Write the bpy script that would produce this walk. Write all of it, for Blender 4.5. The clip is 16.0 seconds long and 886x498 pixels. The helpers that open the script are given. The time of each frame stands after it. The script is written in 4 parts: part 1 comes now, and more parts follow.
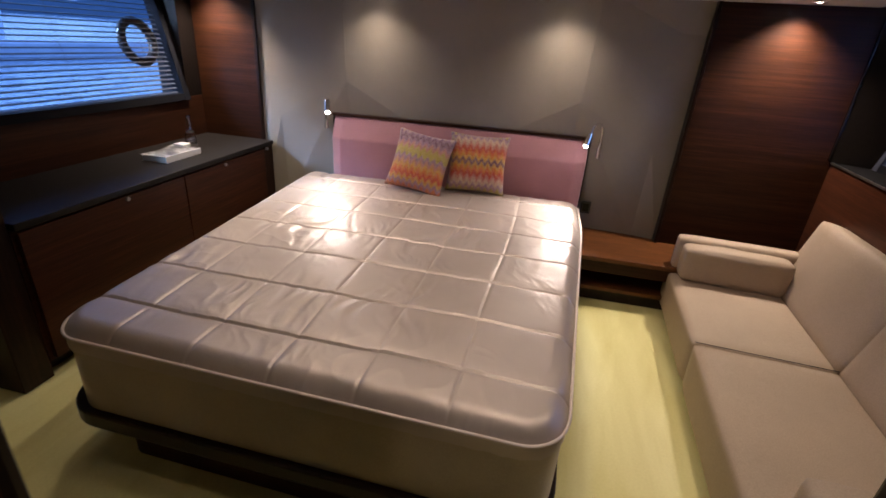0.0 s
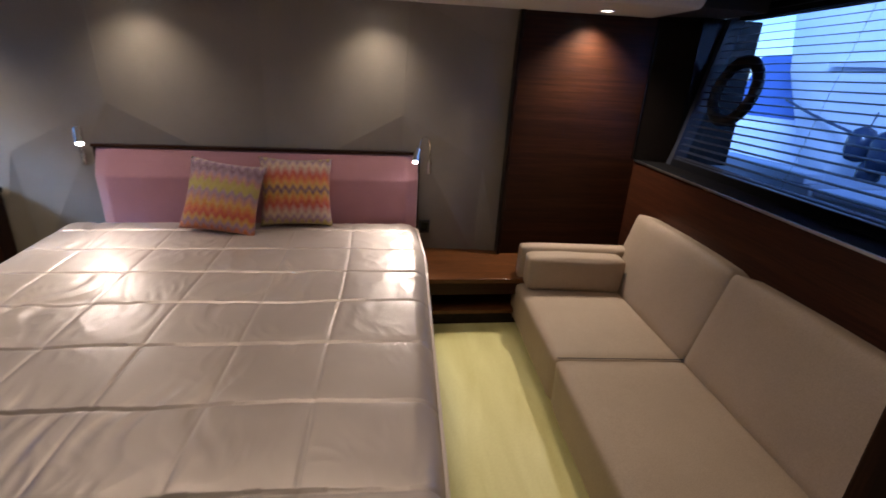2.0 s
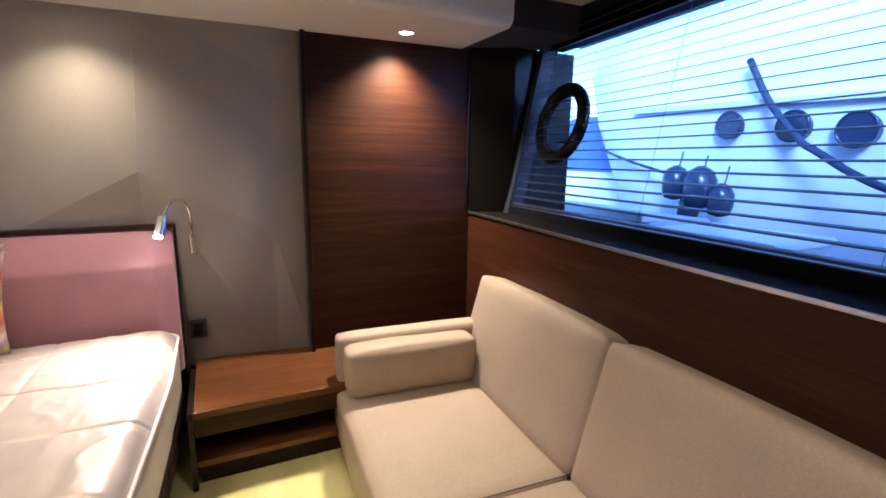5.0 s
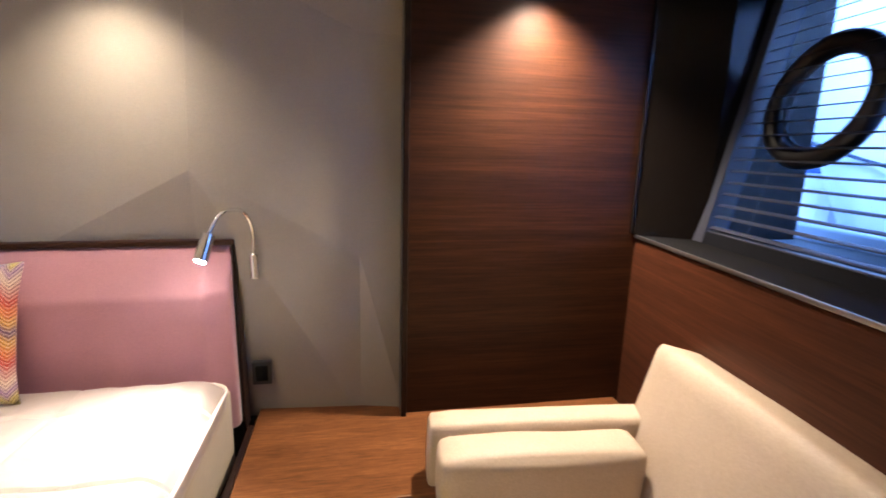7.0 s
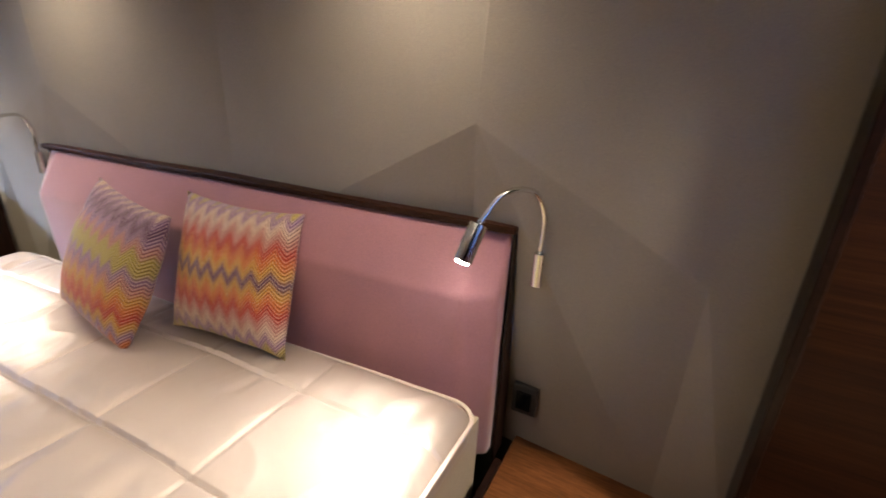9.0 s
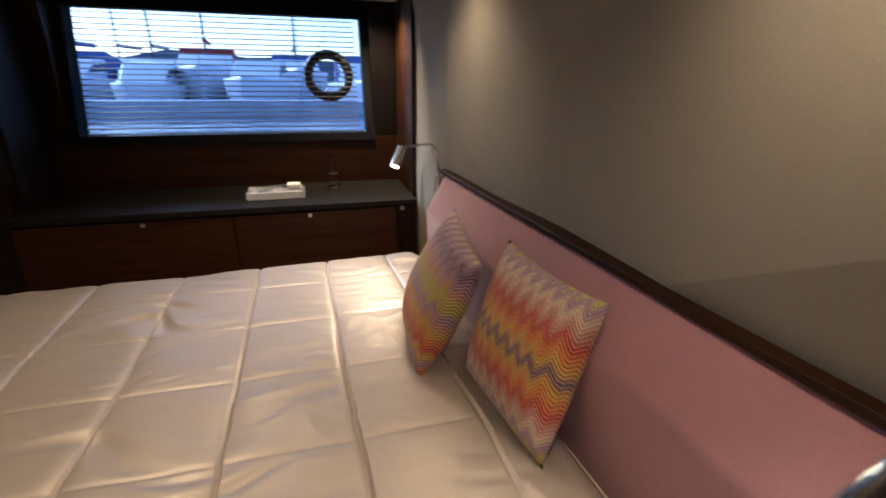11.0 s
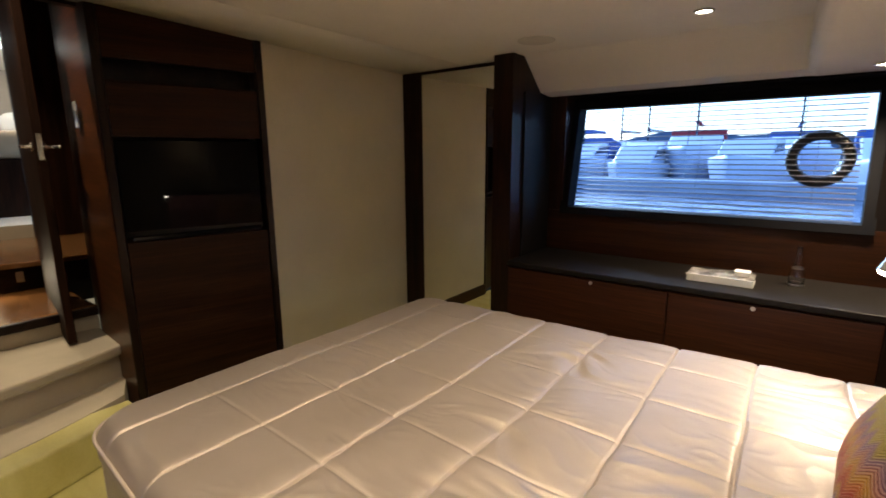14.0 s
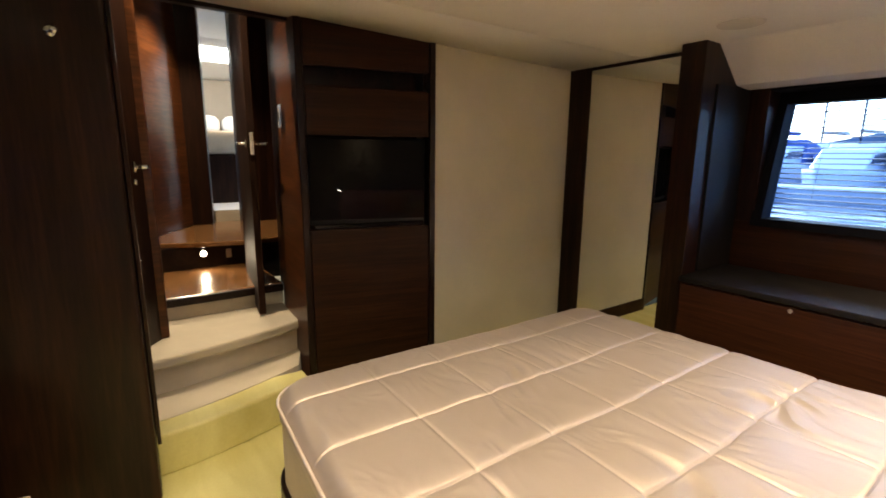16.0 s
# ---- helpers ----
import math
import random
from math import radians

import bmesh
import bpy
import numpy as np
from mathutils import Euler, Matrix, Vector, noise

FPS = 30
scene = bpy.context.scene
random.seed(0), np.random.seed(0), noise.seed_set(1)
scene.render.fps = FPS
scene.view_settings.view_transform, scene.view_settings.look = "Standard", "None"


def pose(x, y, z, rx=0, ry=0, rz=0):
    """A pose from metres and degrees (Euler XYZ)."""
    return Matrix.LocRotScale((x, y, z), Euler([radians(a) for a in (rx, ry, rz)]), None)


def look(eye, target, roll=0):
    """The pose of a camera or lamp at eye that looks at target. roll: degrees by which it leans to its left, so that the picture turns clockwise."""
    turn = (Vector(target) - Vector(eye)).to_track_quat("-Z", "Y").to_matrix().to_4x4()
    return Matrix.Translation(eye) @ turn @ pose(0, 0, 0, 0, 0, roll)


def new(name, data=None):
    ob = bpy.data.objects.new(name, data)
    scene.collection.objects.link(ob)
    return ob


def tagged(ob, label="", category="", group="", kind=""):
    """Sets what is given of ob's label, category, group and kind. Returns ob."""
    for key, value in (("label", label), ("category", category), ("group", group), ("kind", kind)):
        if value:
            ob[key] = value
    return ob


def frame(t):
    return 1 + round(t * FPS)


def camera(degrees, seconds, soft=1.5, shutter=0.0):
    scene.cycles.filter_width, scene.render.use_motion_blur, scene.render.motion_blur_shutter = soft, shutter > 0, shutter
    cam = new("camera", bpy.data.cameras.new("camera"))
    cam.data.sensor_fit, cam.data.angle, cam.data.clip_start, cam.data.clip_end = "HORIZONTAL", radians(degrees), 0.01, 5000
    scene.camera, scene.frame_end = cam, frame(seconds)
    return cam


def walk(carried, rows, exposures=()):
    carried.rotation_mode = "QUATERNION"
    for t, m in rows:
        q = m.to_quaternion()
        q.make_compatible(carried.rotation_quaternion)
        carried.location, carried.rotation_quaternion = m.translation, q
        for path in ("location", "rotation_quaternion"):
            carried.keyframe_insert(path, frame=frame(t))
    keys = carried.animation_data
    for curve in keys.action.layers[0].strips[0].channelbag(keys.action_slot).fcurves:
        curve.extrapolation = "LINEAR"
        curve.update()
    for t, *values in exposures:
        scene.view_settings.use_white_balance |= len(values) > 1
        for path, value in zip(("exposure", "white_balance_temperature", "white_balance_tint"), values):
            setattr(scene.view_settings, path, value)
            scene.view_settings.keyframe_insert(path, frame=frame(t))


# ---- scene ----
# A yacht's owner cabin: x to starboard, y to the headboard wall, z up from the cabin sole.
cam = camera(86.6, 16.0, soft=1.7, shutter=0.4)
PATH = [
    (0, (0.497, 0.728, 1.535), (0.163, 2.518, 0.727), 4.4),
    (0.5, (0.506, 0.778, 1.485), (0.232, 2.599, 0.704), 3.7),
    (1, (0.527, 0.847, 1.435), (0.386, 2.705, 0.709), 3.2),
    (1.5, (0.469, 0.958, 1.474), (0.567, 2.821, 0.752), 3.7),
    (2, (0.525, 1.118, 1.473), (0.831, 2.967, 0.776), 3.6),
    (2.5, (0.659, 1.204, 1.421), (1.108, 3.052, 0.801), 2.9),
    (3, (0.718, 1.313, 1.33), (1.357, 3.138, 0.818), 2.5),
    (3.5, (0.733, 1.428, 1.286), (1.554, 3.195, 0.835), 2.1),
    (3.7, (0.735, 1.479, 1.302), (1.621, 3.215, 0.852), 1.9),
    (5.8, (1.129, 2.046, 1.28), (1.944, 3.84, 0.939), 0.4),
    (6, (1.136, 2.144, 1.298), (1.918, 3.949, 0.936), 0.9),
    (6.5, (1.173, 2.321, 1.302), (1.817, 4.177, 0.928), 1.4),
    (7, (1.221, 2.471, 1.312), (1.593, 4.391, 0.894), 1.6),
    (7.5, (1.238, 2.63, 1.321), (1.314, 4.565, 0.821), 2.2),
    (8, (1.19, 2.789, 1.336), (0.998, 4.698, 0.773), 4.1),
    (8.2, (1.17, 2.859, 1.345), (0.853, 4.738, 0.738), 3.9),
    (10.3, (1.104, 3.34, 1.345), (-0.43, 4.312, 0.583), 0.8),
    (10.5, (1.072, 3.37, 1.355), (-0.575, 4.219, 0.603), 0.7),
    (11, (1.007, 3.421, 1.382), (-0.8, 3.94, 0.697), 0.7),
    (11.5, (0.954, 3.474, 1.37), (-0.959, 3.638, 0.81), 0.8),
    (12, (0.957, 3.517, 1.402), (-0.969, 3.275, 0.921), 1.7),
    (12.5, (0.974, 3.531, 1.413), (-0.883, 2.939, 0.961), 0.7),
    (13, (1.037, 3.524, 1.418), (-0.716, 2.664, 0.986), -0.1),
    (13.5, (1.081, 3.532, 1.416), (-0.575, 2.488, 1.007), -0.2),
    (14, (1.097, 3.523, 1.415), (-0.465, 2.337, 1.022), -0.3),
    (14.5, (1.097, 3.497, 1.415), (-0.364, 2.188, 1.026), -0.1),
    (15, (1.098, 3.464, 1.407), (-0.244, 2.031, 1.023), 0.1),
    (15.5, (1.101, 3.44, 1.404), (-0.127, 1.908, 1.02), 0.3),
    (16, (1.107, 3.412, 1.403), (-0.027, 1.811, 1.015), 0.5),
]
EXPOSURES = [(0, 1.6, 6050, 14), (2, 1.17, 5950, 11), (3.5, 1.38, 5850, 9), (6, 2.85, 6000, 10), (8, 2.6, 6100, 9), (10.5, 1.25, 6750, 7), (12.5, 1.5, 7500, 5), (14, 1.85, 7200, 4), (16, 2.55, 7300, 4)]
walk(cam, [(t, look(eye, target, roll)) for t, eye, target, roll in PATH], EXPOSURES)

# ---------------------------------------------------------------- world and lights
world = bpy.data.worlds.new("evening_sky")
scene.world = world
world.use_nodes = True
wn, wl = world.node_tree.nodes, world.node_tree.links
wn.clear()
sky = wn.new("ShaderNodeTexSky")
sky.sky_type = "NISHITA"
sky.sun_disc = False
sky.sun_elevation = radians(30)
sky.sun_rotation = radians(228)
sky.ozone_density = 6.0
background = wn.new("ShaderNodeBackground")
background.inputs["Strength"].default_value = 0.15
world_out = wn.new("ShaderNodeOutputWorld")
wl.new(sky.outputs[0], background.inputs[0])
wl.new(background.outputs[0], world_out.inputs[0])

sun_lamp = bpy.data.lights.new("sun", "SUN")
sun_lamp.energy, sun_lamp.angle, sun_lamp.color = 2.3, radians(15), (0.45, 0.66, 1.0)
sun = new("sun", sun_lamp)
sun.matrix_world = look((0, 0, 30), (9, 8, 23))

WARM = (1.0, 0.82, 0.62)


def spot(name, place, target, power, degrees, blend=0.7, size=0.03, color=WARM):
    data = bpy.data.lights.new(name, "SPOT")
    data.energy, data.spot_size, data.spot_blend, data.shadow_soft_size, data.color = power, radians(degrees), blend, size, color
    ob = new(name, data)
    ob.matrix_world = look(place, target)
    return ob


CEIL_Z, WALL_Y = 2.01, 4.12


def soffit_z(x):
    """The soffit hangs a little lower to port."""
    return 1.83 + 0.016 * x


def head_shift(x):
    """The head wall comes forward towards the port side."""
    return -0.052 * max(0.0, 0.834 - x)


SPOTS = [(-1.83, 3.755, 34), (-0.64, 3.83, 6.8), (0.56, 3.885, 8), (1.83, 3.89, 42)]
# holds added fill lamps besides real ceiling lights, such as (1.35, 2.35) for the sofa
CEILING_AND_FILL_SPOTS = [(-1.295, 3.107, 14), (-0.45, 2.75, 11), (0.33, 2.75, 7), (0.33, 1.95, 5.5), (0.8, 1.66, 3.5), (1.35, 2.35, 14)]
for sx, sy, watts in SPOTS:
    side = abs(sx) > 1
    spot("soffit_spot", (sx, sy + (0.07 if side else 0.0), soffit_z(sx) - 0.012), (sx, sy + (0.12 if side else 0.06), 0), watts, 122 if side else 118, 1.0, 0.035)
for sx, sy, watts in CEILING_AND_FILL_SPOTS:
    spot("ceiling_and_fill_spot", (sx, sy, CEIL_Z - 0.012), (sx, sy, 0), watts, 118 if sx < 1 else 92, 1.0)


# ---------------------------------------------------------------- materials
def material(name, color, rough=0.5, metal=0.0, **extra):
    m = bpy.data.materials.new(name)
    m.use_nodes = True
    b = m.node_tree.nodes["Principled BSDF"]
    b.inputs["Base Color"].default_value = (*color, 1)
    b.inputs["Roughness"].default_value = rough
    b.inputs["Metallic"].default_value = metal
    for key, value in extra.items():
        b.inputs[key.replace("_", " ")].default_value = value
    return m


def nodes_of(m):
    return m.node_tree.nodes, m.node_tree.links, m.node_tree.nodes["Principled BSDF"]


def mapped(m, scale, rot=(0, 0, 0)):
    n, l, _ = nodes_of(m)
    tc, mp = n.new("ShaderNodeTexCoord"), n.new("ShaderNodeMapping")
    mp.inputs["Scale"].default_value = scale
    mp.inputs["Rotation"].default_value = rot
    l.new(tc.outputs["Object"], mp.inputs["Vector"])
    return mp.outputs[0]


def noise_tex(m, vec, scale, detail=4, rough=0.55, distort=0.0):
    n, l, _ = nodes_of(m)
    t = n.new("ShaderNodeTexNoise")
    t.inputs["Scale"].default_value, t.inputs["Detail"].default_value = scale, detail
    t.inputs["Roughness"].default_value, t.inputs["Distortion"].default_value = rough, distort
    l.new(vec, t.inputs["Vector"])
    return t.outputs["Fac"]


def ramp(m, fac, stops, mode="LINEAR"):
    n, l, _ = nodes_of(m)
    r = n.new("ShaderNodeValToRGB")
    r.color_ramp.interpolation = mode
    while len(r.color_ramp.elements) < len(stops):
        r.color_ramp.elements.new(0.5)
    for e, (p, c) in zip(r.color_ramp.elements, stops):
        e.position, e.color = p, (*c, 1)
    l.new(fac, r.inputs["Fac"])
    return r.outputs["Color"]


def maths(m, op, a, b=None, c=None):
    n, l, _ = nodes_of(m)
    k = n.new("ShaderNodeMath")
    k.operation = op
    for i, v in enumerate((a, b, c)):
        if v is None:
            continue
        if isinstance(v, (int, float)):
            k.inputs[i].default_value = v
        else:
            l.new(v, k.inputs[i])
    return k.outputs[0]


def mixed(m, fac, a, b, blend="MIX"):
    n, l, _ = nodes_of(m)
    k = n.new("ShaderNodeMix")
    k.data_type, k.blend_type = "RGBA", blend
    for sock, v in ((k.inputs[0], fac), (k.inputs[6], a), (k.inputs[7], b)):
        if isinstance(v, (int, float)):
            sock.default_value = v
        elif isinstance(v, tuple):
            sock.default_value = (*v, 1)
        else:
            l.new(v, sock)
    return k.outputs[2]


def bump(m, height, strength, distance=0.002):
    n, l, b = nodes_of(m)
    k = n.new("ShaderNodeBump")
    k.inputs["Strength"].default_value, k.inputs["Distance"].default_value = strength, distance
    l.new(height, k.inputs["Height"])
    l.new(k.outputs[0], b.inputs["Normal"])


def paint(m, color):
    n, l, b = nodes_of(m)
    l.new(color, b.inputs["Base Color"])


def gloss(m, value):
    n, l, b = nodes_of(m)
    l.new(value, b.inputs["Roughness"])


def wood(name, dark, light, stretch, rough=0.42, coat=0.16):
    """Figured veneer; stretch is the noise scale along x, y, z: low along the grain."""
    m = material(name, dark, rough, 0.0, Specular_IOR_Level=0.14, Coat_Weight=coat, Coat_Roughness=0.22)
    vec = mapped(m, stretch)
    broad = noise_tex(m, vec, 1.0, 5, 0.6, 0.8)
    fine = noise_tex(m, mapped(m, tuple(s * 7 for s in stretch)), 1.0, 3, 0.7)
    mid = tuple(0.55 * a + 0.45 * b for a, b in zip(dark, light))
    base = ramp(m, broad, [(0.28, dark), (0.5, mid), (0.62, light), (0.75, mid)])
    grain = ramp(m, fine, [(0.35, (0.45, 0.45, 0.45)), (0.65, (1, 1, 1))])
    paint(m, mixed(m, 0.8, base, grain, "MULTIPLY"))
    bump(m, fine, 0.15, 0.0006)
    return m


WALNUT = wood("walnut_cross_grain", (0.022, 0.0074, 0.0033), (0.046, 0.0152, 0.0060), (0.6, 0.6, 19), 0.45, 0.02)
# same walnut made brighter and redder: lamplight on lower wall and dresser put into colour
WALNUT_LIT = wood("walnut_lit_copy", (0.046, 0.0138, 0.0066), (0.072, 0.0225, 0.0098), (0.6, 0.6, 17), 0.45, 0.02)
WALNUT_UP = wood("walnut_upright_grain", (0.010, 0.004, 0.0025), (0.032, 0.0115, 0.006), (13, 13, 0.8))
WALNUT_LEDGE = wood("walnut_ledge", (0.105, 0.038, 0.013), (0.165, 0.062, 0.022), (2.0, 20, 20), 0.3)
STEP_WOOD = wood("varnished_step_wood", (0.16, 0.065, 0.022), (0.34, 0.16, 0.06), (2.2, 26, 26), 0.16, 0.8)
MATT_WALNUT = wood("matt_walnut", (0.012, 0.0042, 0.002), (0.036, 0.0115, 0.005), (13, 13, 0.8), 0.62, 0.0)
DOOR_WOOD = wood("reddish_door_veneer", (0.06, 0.019, 0.008), (0.13, 0.045, 0.017), (0.9, 0.9, 9), 0.3)
DARK_TRIM = wood("dark_trim", (0.010, 0.005, 0.004), (0.024, 0.011, 0.008), (9, 9, 9), 0.28)


def woven(name, color, rough, weave, strength, sheen=0.0, spread=0.12):
    m = material(name, color, rough, 0.0, Sheen_Weight=sheen, Sheen_Roughness=0.4)
    vec = mapped(m, (1, 1, 1))
    blotch = noise_tex(m, vec, 3.2, 4)
    fine = noise_tex(m, vec, weave, 2, 0.7)
    lo = tuple(c * (1 - spread) for c in color)
    hi = tuple(min(1, c * (1 + spread)) for c in color)
    base = ramp(m, blotch, [(0.3, lo), (0.7, hi)])
    thread = ramp(m, fine, [(0.3, (0.8, 0.8, 0.8)), (0.7, (1.05, 1.05, 1.05))])
    paint(m, mixed(m, 0.8, base, thread, "MULTIPLY"))
    bump(m, fine, strength, 0.0012)
    return m


WALL_FABRIC = woven("grey_brown_wall_fabric", (0.265, 0.228, 0.187), 0.85, 420, 0.18, 0.1, 0.06)
CREAM_FABRIC = woven("cream_wall_fabric", (0.64, 0.575, 0.41), 0.85, 380, 0.2, 0.05, 0.05)
HEADLINER = woven("cream_headliner", (0.72, 0.68, 0.60), 0.75, 260, 0.06, 0.0, 0.03)
CARPET = woven("beige_carpet", (0.56, 0.49, 0.39), 0.95, 330, 0.7, 0.2, 0.1)
LEATHER = woven("beige_leather", (0.40, 0.305, 0.225), 0.6, 190, 0.18, 0.0, 0.06)
VELVET = woven("dusky_pink_velvet", (0.33, 0.15, 0.165), 0.8, 300, 0.25, 0.6, 0.1)
DARK_CLOTH = woven("dark_trim_cloth", (0.03, 0.027, 0.026), 0.85, 300, 0.2)
BLUE_CLOTH = woven("blue_hull_cover", (0.03, 0.06, 0.2), 0.8, 20, 0.2)

# protective film over the carpet
FILM = material("yellow_protective_film", (0.70, 0.64, 0.26), 0.48, 0.0, Coat_Weight=0.06, Coat_Roughness=0.3)
film_fold = noise_tex(FILM, mapped(FILM, (7, 1.6, 4)), 1.0, 4, 0.5, 0.5)
film_fine = noise_tex(FILM, mapped(FILM, (1, 1, 1)), 90, 3)
paint(FILM, mixed(FILM, 0.35, ramp(FILM, film_fold, [(0.3, (0.60, 0.53, 0.19)), (0.7, (0.78, 0.73, 0.36))]),
                  ramp(FILM, film_fine, [(0.3, (0.62, 0.56, 0.24)), (0.7, (0.74, 0.68, 0.3))])))
bump(FILM, maths(FILM, "ADD", maths(FILM, "MULTIPLY", film_fine, 0.3), film_fold), 0.3, 0.006)

# satin quilt
SATIN = material("champagne_satin", (0.44, 0.367, 0.315), 0.42, 0.46, Sheen_Weight=0.1, Sheen_Roughness=0.35)
satin_vec = mapped(SATIN, (1, 1, 1))
satin_crease = noise_tex(SATIN, mapped(SATIN, (4.5, 3.0, 4)), 1.0, 3, 0.45, 0.8)
satin_thread = noise_tex(SATIN, satin_vec, 500, 2)
paint(SATIN, ramp(SATIN, noise_tex(SATIN, satin_vec, 2.2, 3), [(0.3, (0.425, 0.353, 0.305)), (0.7, (0.49, 0.412, 0.36))]))
gloss(SATIN, maths(SATIN, "MULTIPLY_ADD", satin_crease, 0.12, 0.38))
bump(SATIN, maths(SATIN, "ADD", maths(SATIN, "MULTIPLY", satin_thread, 0.02), satin_crease), 0.36, 0.012)
SATIN_SIDE = woven("mattress_border", (0.43, 0.35, 0.25), 0.6, 260, 0.2, 0.2)
PIPING = material("satin_piping", (0.62, 0.52, 0.46), 0.42)

CHROME = material("polished_chrome", (0.78, 0.77, 0.75), 0.13, 1.0)
STEEL = material("brushed_steel", (0.55, 0.53, 0.5), 0.32, 1.0)
BLACK_GLOSS = material("black_screen_glass", (0.004, 0.004, 0.005), 0.03, 0.0, Specular_IOR_Level=0.14)
DARK_LACQUER = material("dark_glossy_lacquer", (0.006, 0.0045, 0.004), 0.24, 0.0, Specular_IOR_Level=0.22)
BLACK_PLASTIC = material("black_plastic", (0.012, 0.012, 0.013), 0.35)
RUBBER = material("black_porthole_rim", (0.008, 0.008, 0.009), 0.4)
MIRROR = material("mirror_silver", (0.86, 0.87, 0.84), 0.015, 1.0)
WORKTOP = material("dark_stone_top", (0.009, 0.008, 0.009), 0.45, 0.0, Specular_IOR_Level=0.12)
paint(WORKTOP, ramp(WORKTOP, noise_tex(WORKTOP, mapped(WORKTOP, (1, 1, 1)), 60, 4), [(0.3, (0.008, 0.007, 0.007)), (0.7, (0.017, 0.014, 0.013))]))
PAPER = material("white_paper", (0.74, 0.73, 0.70), 0.6)
COVER_ART = material("printed_cover", (0.2, 0.2, 0.2), 0.35)
paint(COVER_ART, ramp(COVER_ART, noise_tex(COVER_ART, mapped(COVER_ART, (9, 14, 9)), 1.0, 3), [(0.35, (0.03, 0.03, 0.04)), (0.5, (0.3, 0.28, 0.27)), (0.62, (0.7, 0.69, 0.67))]))
SLAT = material("dark_blind_slat", (0.035, 0.036, 0.05), 0.4)
WINDOW_FRAME = material("black_window_frame", (0.006, 0.006, 0.008), 0.75, 0.0, Specular_IOR_Level=0.06)
LEDGE_FELT = material("black_ledge_felt", (0.005, 0.0045, 0.005), 0.95, 0.0, Specular_IOR_Level=0.1)
GLASS = material("clear_glass", (1, 1, 1), 0.0, 0.0, Transmission_Weight=1.0, IOR=1.45)
TINT = material("tinted_pane", (0.54, 0.69, 1.0), 0.0, 0.0, Transmission_Weight=1.0, IOR=1.05)
WHITE_PLASTIC = material("white_plastic", (0.7, 0.69, 0.66), 0.4)
SPEAKER = material("speaker_cloth", (0.52, 0.48, 0.41), 0.8)


def glow(name, color, strength):
    m = material(name, (0.8, 0.8, 0.8), 0.4)
    b = m.node_tree.nodes["Principled BSDF"]
    b.inputs["Emission Color"].default_value = (*color, 1)
    b.inputs["Emission Strength"].default_value = strength
    return m


LENS = glow("lit_lamp_lens", (1.0, 0.88, 0.72), 8)
LED = glow("lit_reading_led", (1.0, 0.93, 0.82), 45)
STRIP = glow("lit_hatch_daylight", (0.9, 0.95, 1.0), 2.2)

# chevron weave of the cushions: bands follow a triangle wave across the cloth, listed from the bottom up
OLIVE, LILAC, CREAM, ROSE, RED = (0.40, 0.31, 0.05), (0.29, 0.165, 0.25), (0.55, 0.39, 0.28), (0.46, 0.20, 0.16), (0.44, 0.035, 0.012)
ORANGE, AMBER, PLUM, BURGUNDY = (0.55, 0.14, 0.015), (0.53, 0.27, 0.03), (0.15, 0.065, 0.11), (0.20, 0.02, 0.018)


def chevron(name, order):
    m = material(name, (0.6, 0.4, 0.3), 0.8, 0.0, Sheen_Weight=0.15)
    n, l, _ = nodes_of(m)
    tc, sep = n.new("ShaderNodeTexCoord"), n.new("ShaderNodeSeparateXYZ")
    l.new(tc.outputs["Object"], sep.inputs[0])
    x, z = sep.outputs["X"], sep.outputs["Z"]
    drift = noise_tex(m, mapped(m, (1, 1, 1)), 13, 3)
    wave = maths(m, "PINGPONG", maths(m, "ADD", maths(m, "MULTIPLY_ADD", drift, 0.006, x), 5.0), 0.0215)
    v = maths(m, "ADD", maths(m, "MULTIPLY_ADD", wave, 1.55, z), maths(m, "MULTIPLY", drift, 0.012))
    band = maths(m, "MULTIPLY_ADD", v, 2.42, 0.452)
    base = ramp(m, band, [(k / (len(order) - 1), c) for k, c in enumerate(order)], "EASE")
    line = maths(m, "MULTIPLY", maths(m, "PINGPONG", maths(m, "ADD", v, 3.0), 0.0054), 185.0)
    strength = ramp(m, noise_tex(m, mapped(m, (2, 2, 26)), 1.0, 2), [(0.35, (0.6, 0.6, 0.6)), (0.6, (1.0, 1.0, 1.0))])
    dark = ramp(m, line, [(0.12, (0.13, 0.06, 0.08)), (0.36, (1, 1, 1)), (0.85, (1.0, 0.95, 0.85))])
    cloth = mixed(m, strength, base, mixed(m, 1.0, base, dark, "MULTIPLY"))
    pale = ramp(m, line, [(0.80, (0, 0, 0)), (0.95, (0.55, 0.55, 0.55))])
    paint(m, mixed(m, pale, cloth, (0.74, 0.64, 0.50)))
    bump(m, maths(m, "ADD", maths(m, "MULTIPLY", line, 0.35), noise_tex(m, mapped(m, (1, 1, 1)), 420, 2)), 0.35, 0.0015)
    return m


CHEVRON_A = chevron("chevron_weave_violet", [BURGUNDY, ORANGE, LILAC, AMBER, RED, ORANGE, AMBER, ROSE, LILAC, OLIVE, OLIVE, ROSE, LILAC, PLUM, LILAC, CREAM])
CHEVRON_B = chevron("chevron_weave_orange", [OLIVE, OLIVE, LILAC, CREAM, ROSE, RED, ORANGE, AMBER, PLUM, AMBER, ORANGE, RED, ROSE, CREAM, LILAC, OLIVE])

# ---------------------------------------------------------------- mesh helpers
def world_of(ob):
    return ob.matrix_basis if ob.type == "EMPTY" else Matrix()


